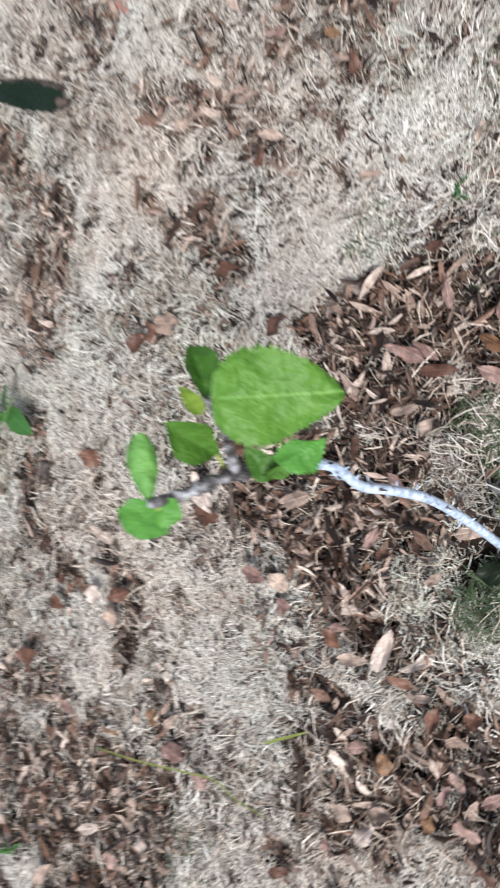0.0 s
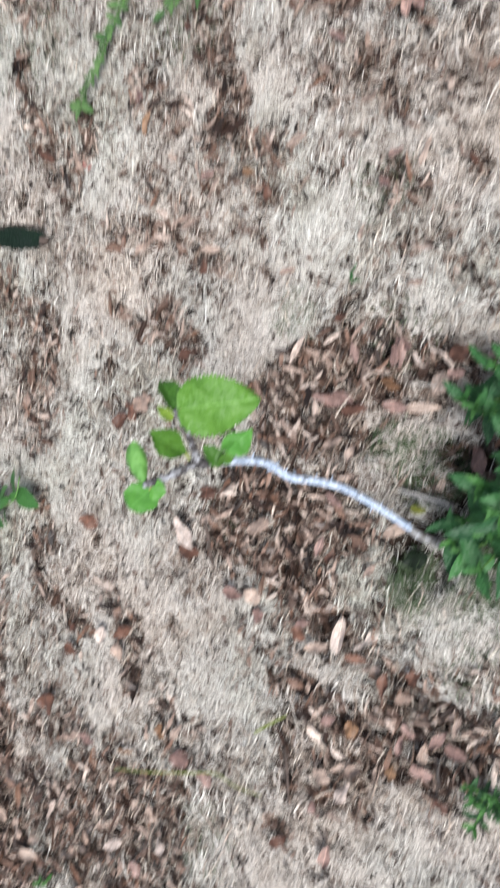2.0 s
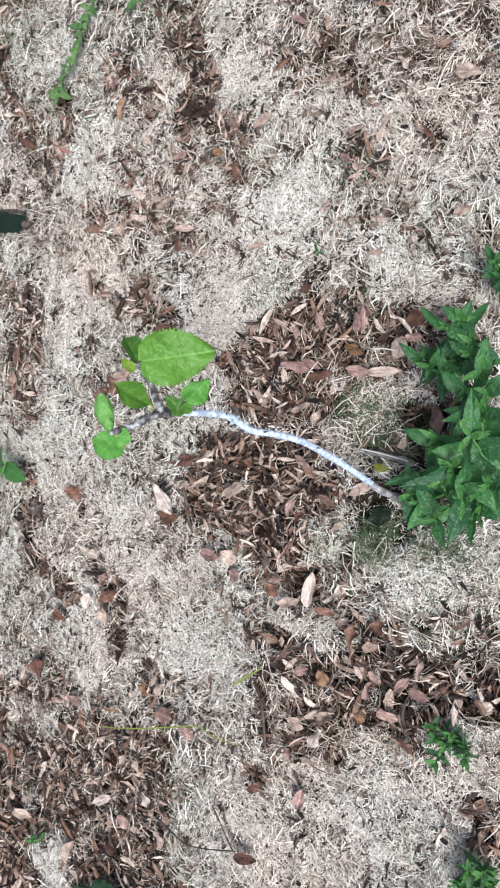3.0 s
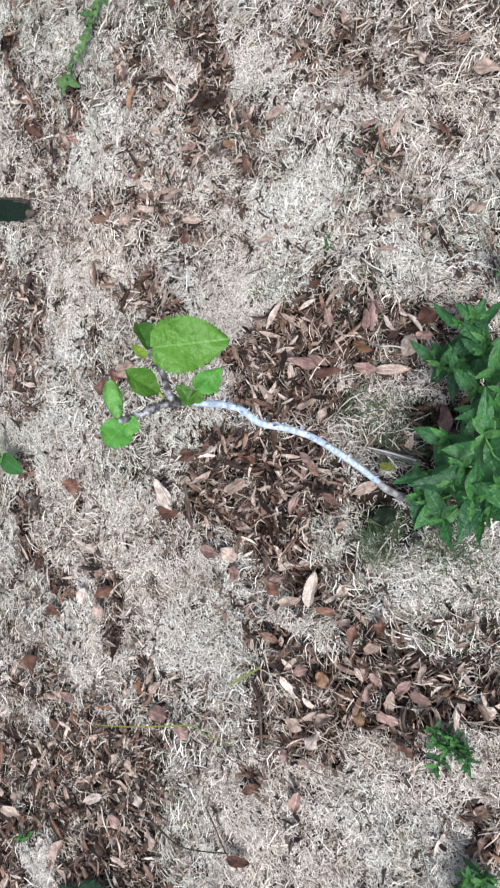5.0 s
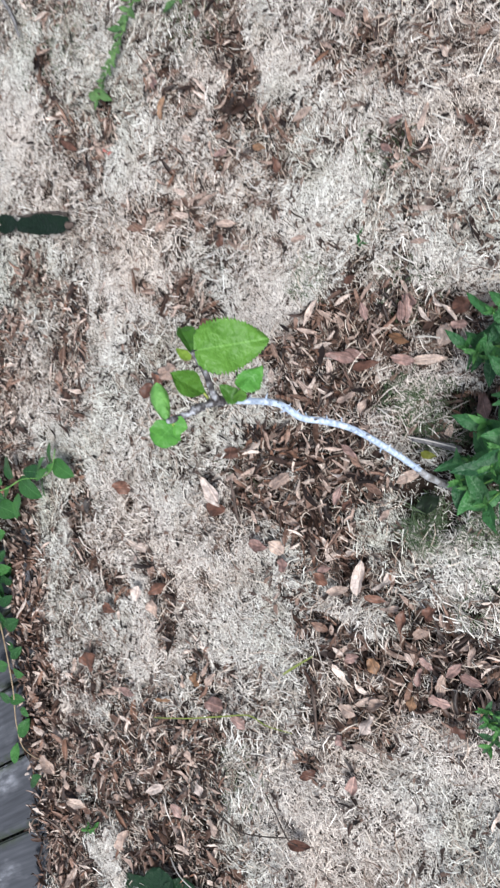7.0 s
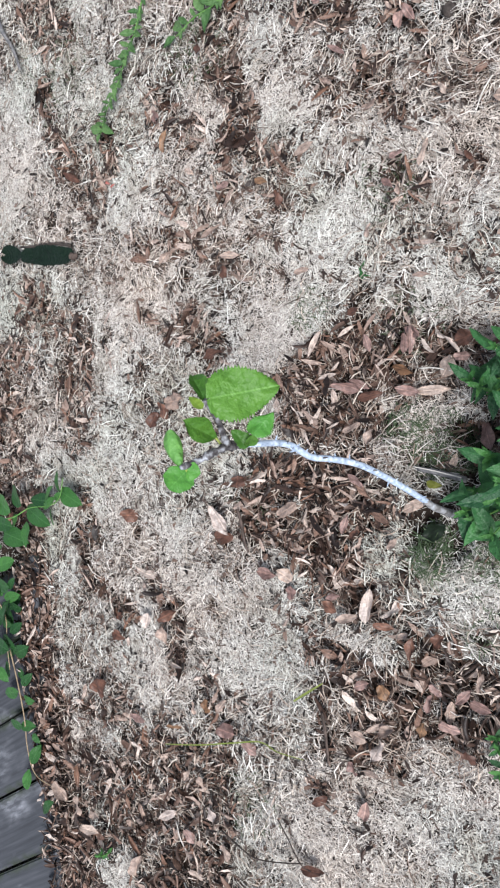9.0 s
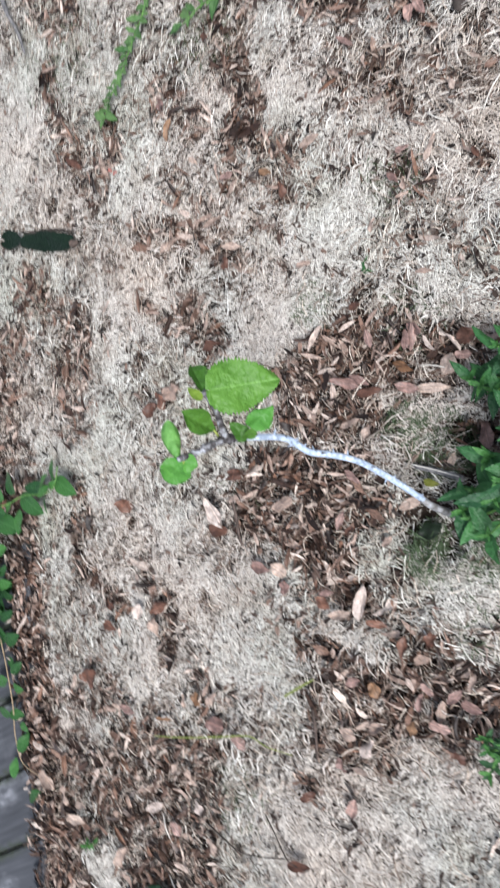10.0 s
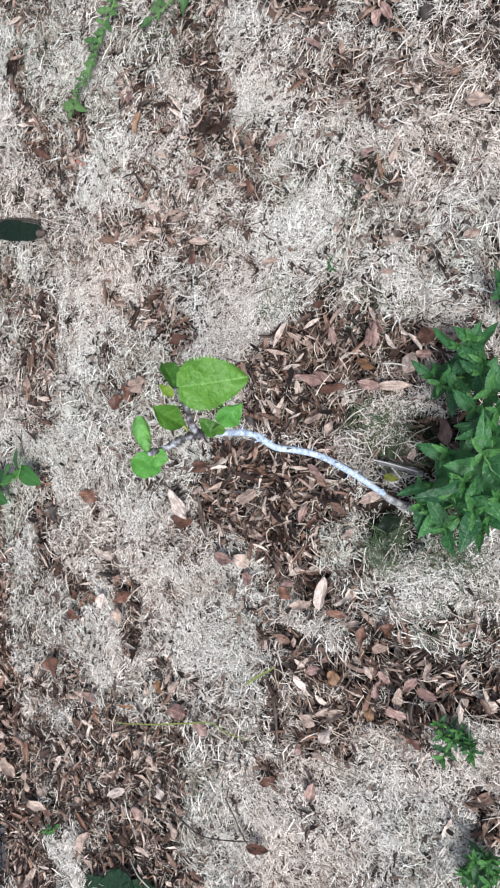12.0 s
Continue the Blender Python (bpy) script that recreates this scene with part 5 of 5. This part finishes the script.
def sprig(label, paths, leaves, seed, extra=0, bark=VINE_STEM):
    """A vine whose leaves stand singly: x, y, z of the middle, length, turn."""
    rnd = random.Random(seed)
    root = thing("vine", label, "vine", "creeping vines", (paths[0][0][0], paths[0][0][1], 0))
    for pts in paths:
        part_mesh("stem", tube("stem", pts, lambda t: 0.0017 - 0.0008 * t, bark, 6, 6), None, root)
    for x, y, z, ln, turn in leaves:
        a = radians(turn)
        d = Vector((math.cos(a), math.sin(a), rnd.uniform(-0.1, 0.3))).normalized()
        m = frame_of(Vector((x, y, z)) - d * ln / 2, Vector((x, y, z))) @ Matrix.Rotation(rnd.uniform(-0.4, 0.4), 4, "X") @ Matrix.Scale(ln / 0.047 * rnd.uniform(0.9, 1.05), 4)
        part_mesh("leaf", rnd.choice(OVAL), None, root, m)
    # lower leaves, half hidden
    for k in range(extra):
        path = smooth_path(paths[-1], 12)
        c = path[rnd.randrange(len(path) - 4)]
        a, off = rnd.uniform(0, 6.28), Vector((rnd.uniform(-0.10, 0.03), rnd.uniform(-0.04, 0.04), rnd.uniform(-0.015, 0.01)))
        d = Vector((math.cos(a), math.sin(a), rnd.uniform(-0.1, 0.4))).normalized()
        m = frame_of(c + off, c + off + d) @ Matrix.Rotation(rnd.uniform(-0.6, 0.6), 4, "X") @ Matrix.Scale(rnd.uniform(0.8, 1.45), 4)
        part_mesh("leaf", rnd.choice(OVAL), None, root, m)


sprig("creeping vine with oval green leaves along the deck edge", [VINE_DECK, VINE_WEST], DECK_VINE_LEAVES, 31, 42)
sprig("bright green vine sprig reaching from the deck over dry grass", [VINE_LEFT], LEFT_VINE_LEAVES, 32, 9, GREEN_STEM)
vine("trailing vine with small green leaves on dead grass", VINE_TOP, 27, 0.50, 34, GREEN_STEM, TRAIL)
vine("short vine tip with small green leaves on dead grass", VINE_TOP_SIDE, 8, 0.75, 35, GREEN_STEM, TRAIL)

# ---- dark leathery leaves ----


def dark_leaf():
    """A long thick leaf, waisted where it is pinched, with a dark strip as shade along one edge."""
    a, b = Vector(DARK_LEAF[0]), Vector(DARK_LEAF[1])
    ln = (b - a).length
    root = thing("leathery_leaf", "large dark green leathery leaf lying on dead grass", "leaf", at=(a.x, a.y, 0))
    n, cols = 30, 9
    rnd = random.Random(3)
    v, uv = [], []
    for i in range(n + 1):
        t = i / n
        body = math.sin(math.pi * min(1, 0.17 + t * 1.02)) ** 0.45 if t < 0.70 else 0.0
        head = max(0.0, 1 - ((t - 0.86) / 0.145) ** 2) ** 0.5
        w = 0.021 * max(0.30 if 0.02 < t < 0.97 else 0.12, body, 0.98 * head) * (1 + 0.06 * rnd.uniform(-1, 1))
        for j in range(cols):
            s = 2 * j / (cols - 1) - 1
            v.append((ln * t, w * s, 0.007 * abs(s) ** 1.5 + 0.003 * math.sin(t * 11 + s * 2)))
            uv.append((t, s))
    f = [(i * cols + j, i * cols + j + 1, (i + 1) * cols + j + 1, (i + 1) * cols + j) for i in range(n) for j in range(cols - 1)]
    at = frame_of(a, b)
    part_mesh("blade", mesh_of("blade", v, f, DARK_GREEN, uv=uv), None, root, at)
    # blackish strip added in place of the shade along this side
    edge = [at @ Vector((ln * t, -0.021 - 0.004 * math.sin(t * 7), 0.004)) for t in (0.02, 0.2, 0.4, 0.6, 0.72)]
    part_mesh("curled_edge", tube("curled_edge", edge, lambda t: 0.0048 - 0.0024 * t, TWIG_BARK, 6, 8, 0.2, 0.6, seed=12), None, root, label="blackish strip standing in for shade along the leaf")
    part_mesh("stalk", tube("stalk", [a + (a - b) * 0.06 + Vector((0, 0.004, 0)), a + (a - b) * 0.02, a + (b - a) * 0.02], lambda t: 0.004 + 0.005 * t, DARK_BARK, 4, 8, 0.15), None, root, label="brown dried leaf end")


dark_leaf()


def broad_weed():
    p = Vector(BROAD_WEED[0])
    root = thing("broadleaf_weed", "low weed with broad dark green leaves in leaf litter", "weed", "weeds", (p.x, p.y, 0))
    rnd = random.Random(9)
    for a, ln, wide, lift in ((2.75, 0.105, 0.075, 0.10), (0.35, 0.100, 0.085, 0.16), (1.35, 0.075, 0.075, 0.30), (4.2, 0.09, 0.075, 0.1), (5.4, 0.09, 0.07, 0.2)):
        v, f, uv = leaf_grid(ln, wide, 18, 9, 0.12, 0.16, 0.06, 1, 0.02, blunt=0.95, tip=0.42, rnd=rnd)
        d = Vector((math.cos(a), math.sin(a), lift))
        part_mesh("leaf", mesh_of("leaf", v.tolist(), f, BROAD_GREEN, uv=uv), None, root, frame_of(p + d * 0.008, p + d))
    part_mesh("stem", tube("stem", [(p.x, p.y, -0.02), (p.x, p.y, 0.0), tuple(p + Vector((0, 0, 0.006)))], lambda t: 0.004, GREEN_STEM, 3, 8), None, root)


broad_weed()
tagged(new("straw_stalk", tube("straw_stalk", [(-0.536, -0.658, -0.005), (-0.482, -0.681, 0.030), (-0.427, -0.704, 0.045)], lambda t: 0.0014 - 0.0004 * t, PALE_STALK, 6, 7, 0.08)), "pale dry stalk leaning over a broad-leaved weed", "stalk", "dry stalks")

# ---- twigs, bark and grass blades ----


def strip(name, pts, wide, mat, label, category, fold=0.3):
    """A narrow blade along a path, creased along its middle."""
    path = smooth_path(pts, 8)
    n = len(path)
    v = []
    for i, c in enumerate(path):
        t = i / (n - 1)
        d = (path[min(i + 1, n - 1)] - path[max(i - 1, 0)]).normalized()
        s = Vector((-d.y, d.x, 0)).normalized() * wide / 2 * (0.35 + 0.65 * math.sin(math.pi * min(1, 0.15 + 0.8 * t)))
        for k in (-1, 0, 1):
            v.append(c + s * k + Vector((0, 0, fold * abs(k) * s.length)))
    f = [(3 * i + j, 3 * i + j + 1, 3 * i + j + 4, 3 * i + j + 3) for i in range(n - 1) for j in (0, 1)]
    return tagged(new(name, mesh_of(name, v, f, mat)), label, category)


strip("green_straw", BLADE_LONG, 0.0026, BLADE_GREEN, "long yellow-green grass blade lying on leaf litter", "grass blade")
strip("green_straw", BLADE_SHORT, 0.004, BLADE_GREEN, "short green grass blade on dead grass", "grass blade")
tagged(new("twig", tube("twig", TWIG_LOW, lambda t: 0.0017 - 0.0006 * t, TWIG_BARK, 6, 7, 0.15)), "thin dark twig lying on dead grass", "twig", "twigs")
tagged(new("twig", tube("twig", TWIG_FORK, lambda t: 0.0013 - 0.0005 * t, TWIG_BARK, 6, 7, 0.15)), "thin dark twig crossing another on dead grass", "twig", "twigs")
tagged(new("twig", tube("twig", BRANCH_TOP, lambda t: 0.0055 - 0.003 * t, GREY_TWIG, 6, 8, 0.15)), "grey dead branch lying on dry grass", "twig", "twigs")
tagged(new("bark_piece", tube("bark_piece", BARK_CURL, lambda t: 0.006 - 0.002 * t, DARK_BARK, 6, 8, 0.2, 0.5)), "dark curled piece of bark on dry grass", "bark")
tagged(new("bark_piece", tube("bark_piece", BARK_STRIP, lambda t: 0.007 - 0.002 * t, DARK_BARK, 6, 8, 0.2, 0.4)), "narrow brown strip of bark in dry grass", "bark")
tagged(new("dead_stalk", tube("dead_stalk", TUBE, lambda t: 0.005 + 0.001 * t, GREY_TWIG, 6, 8, 0.08, 0.6)), "split grey dead stalk beside the weed", "stalk")


def grass_tuft(p, label, count, size, seed):
    root = thing("grass_tuft", label, "grass", at=(p[0], p[1], 0))
    rnd = random.Random(seed)
    for _ in range(count):
        a, r = rnd.uniform(0, 6.28), rnd.uniform(0, 0.022) * size
        v, f, uv = leaf_grid(rnd.uniform(0.015, 0.04) * size, 0.0022 if size > 1 else 0.004, 5, 3, 0.4, rnd.uniform(0.2, 0.6), blunt=0.6)
        b = Vector((p[0] + r * math.cos(a * 3), p[1] + r * math.sin(a * 3), -0.012 if size > 1 else 0.0))
        part_mesh("blade", mesh_of("blade", v.tolist(), f, MOSS if size > 1 else WEED_LEAF, uv=uv), None, root, frame_of(b, b + Vector((math.cos(a), math.sin(a), rnd.uniform(0.3, 1.2)))))


grass_tuft(HOLE[0], "sparse dull green grass tuft beside the sapling's foot", 24, 1.3, 61)
grass_tuft(SPRIG[0], "tiny dark green grass sprig in dead grass", 9, 0.55, 62)
tagged(new("straw_stalk", tube("straw_stalk", [(p[0] - 0.003, p[1] + 0.004, p[2] + 0.008) for p in TUBE], lambda t: 0.0009, PALE_STALK, 5, 7, 0.05)), "pale dry stalk lying along a grey dead stalk", "stalk")
v, f, uv = leaf_grid(0.024, 0.012, 12, 5, 0.7, 0.15, 0.12, 1, 0.06, blunt=0.85, tip=0.7)
tagged(new("fallen_leaf", mesh_of("fallen_leaf", v.tolist(), f, YELLOW_LEAF, uv=uv)), "yellow-green dying leaf at the sapling's foot", "leaf", "fallen leaves").matrix_basis = pose(YELLOW[0][0] - 0.017, YELLOW[0][1], 0.012, 0, 0, -25)
for k, p in enumerate(RED_BITS):
    v, f, uv = leaf_grid(0.013, 0.006, 8, 3, 0.6, 0.2, 0.1)
    tagged(new("petal", mesh_of("petal", v.tolist(), f, RED_BIT, uv=uv)), "small faded red petal on dead grass", "petal", "petals").matrix_basis = pose(p[0], p[1], 0.024, 0, 0, -40 + 60 * k)


def clod(p, size, label):
    """A rough lump of dark earth."""
    bm = bmesh.new()
    bmesh.ops.create_icosphere(bm, subdivisions=3, radius=size)
    for v in bm.verts:
        v.co *= 1 + 0.45 * noise.noise(v.co * 70) + 0.15 * noise.noise(v.co * 220)
        v.co.z *= 0.6
    me = bpy.data.meshes.new("clod")
    bm.to_mesh(me)
    me.materials.append(TWIG_BARK)
    ob = tagged(new("clod", me), label, "clod")
    ob.matrix_basis = pose(*p)


clod((0.345, 0.613, 0.004), 0.011, "small black clod of earth on dead grass")
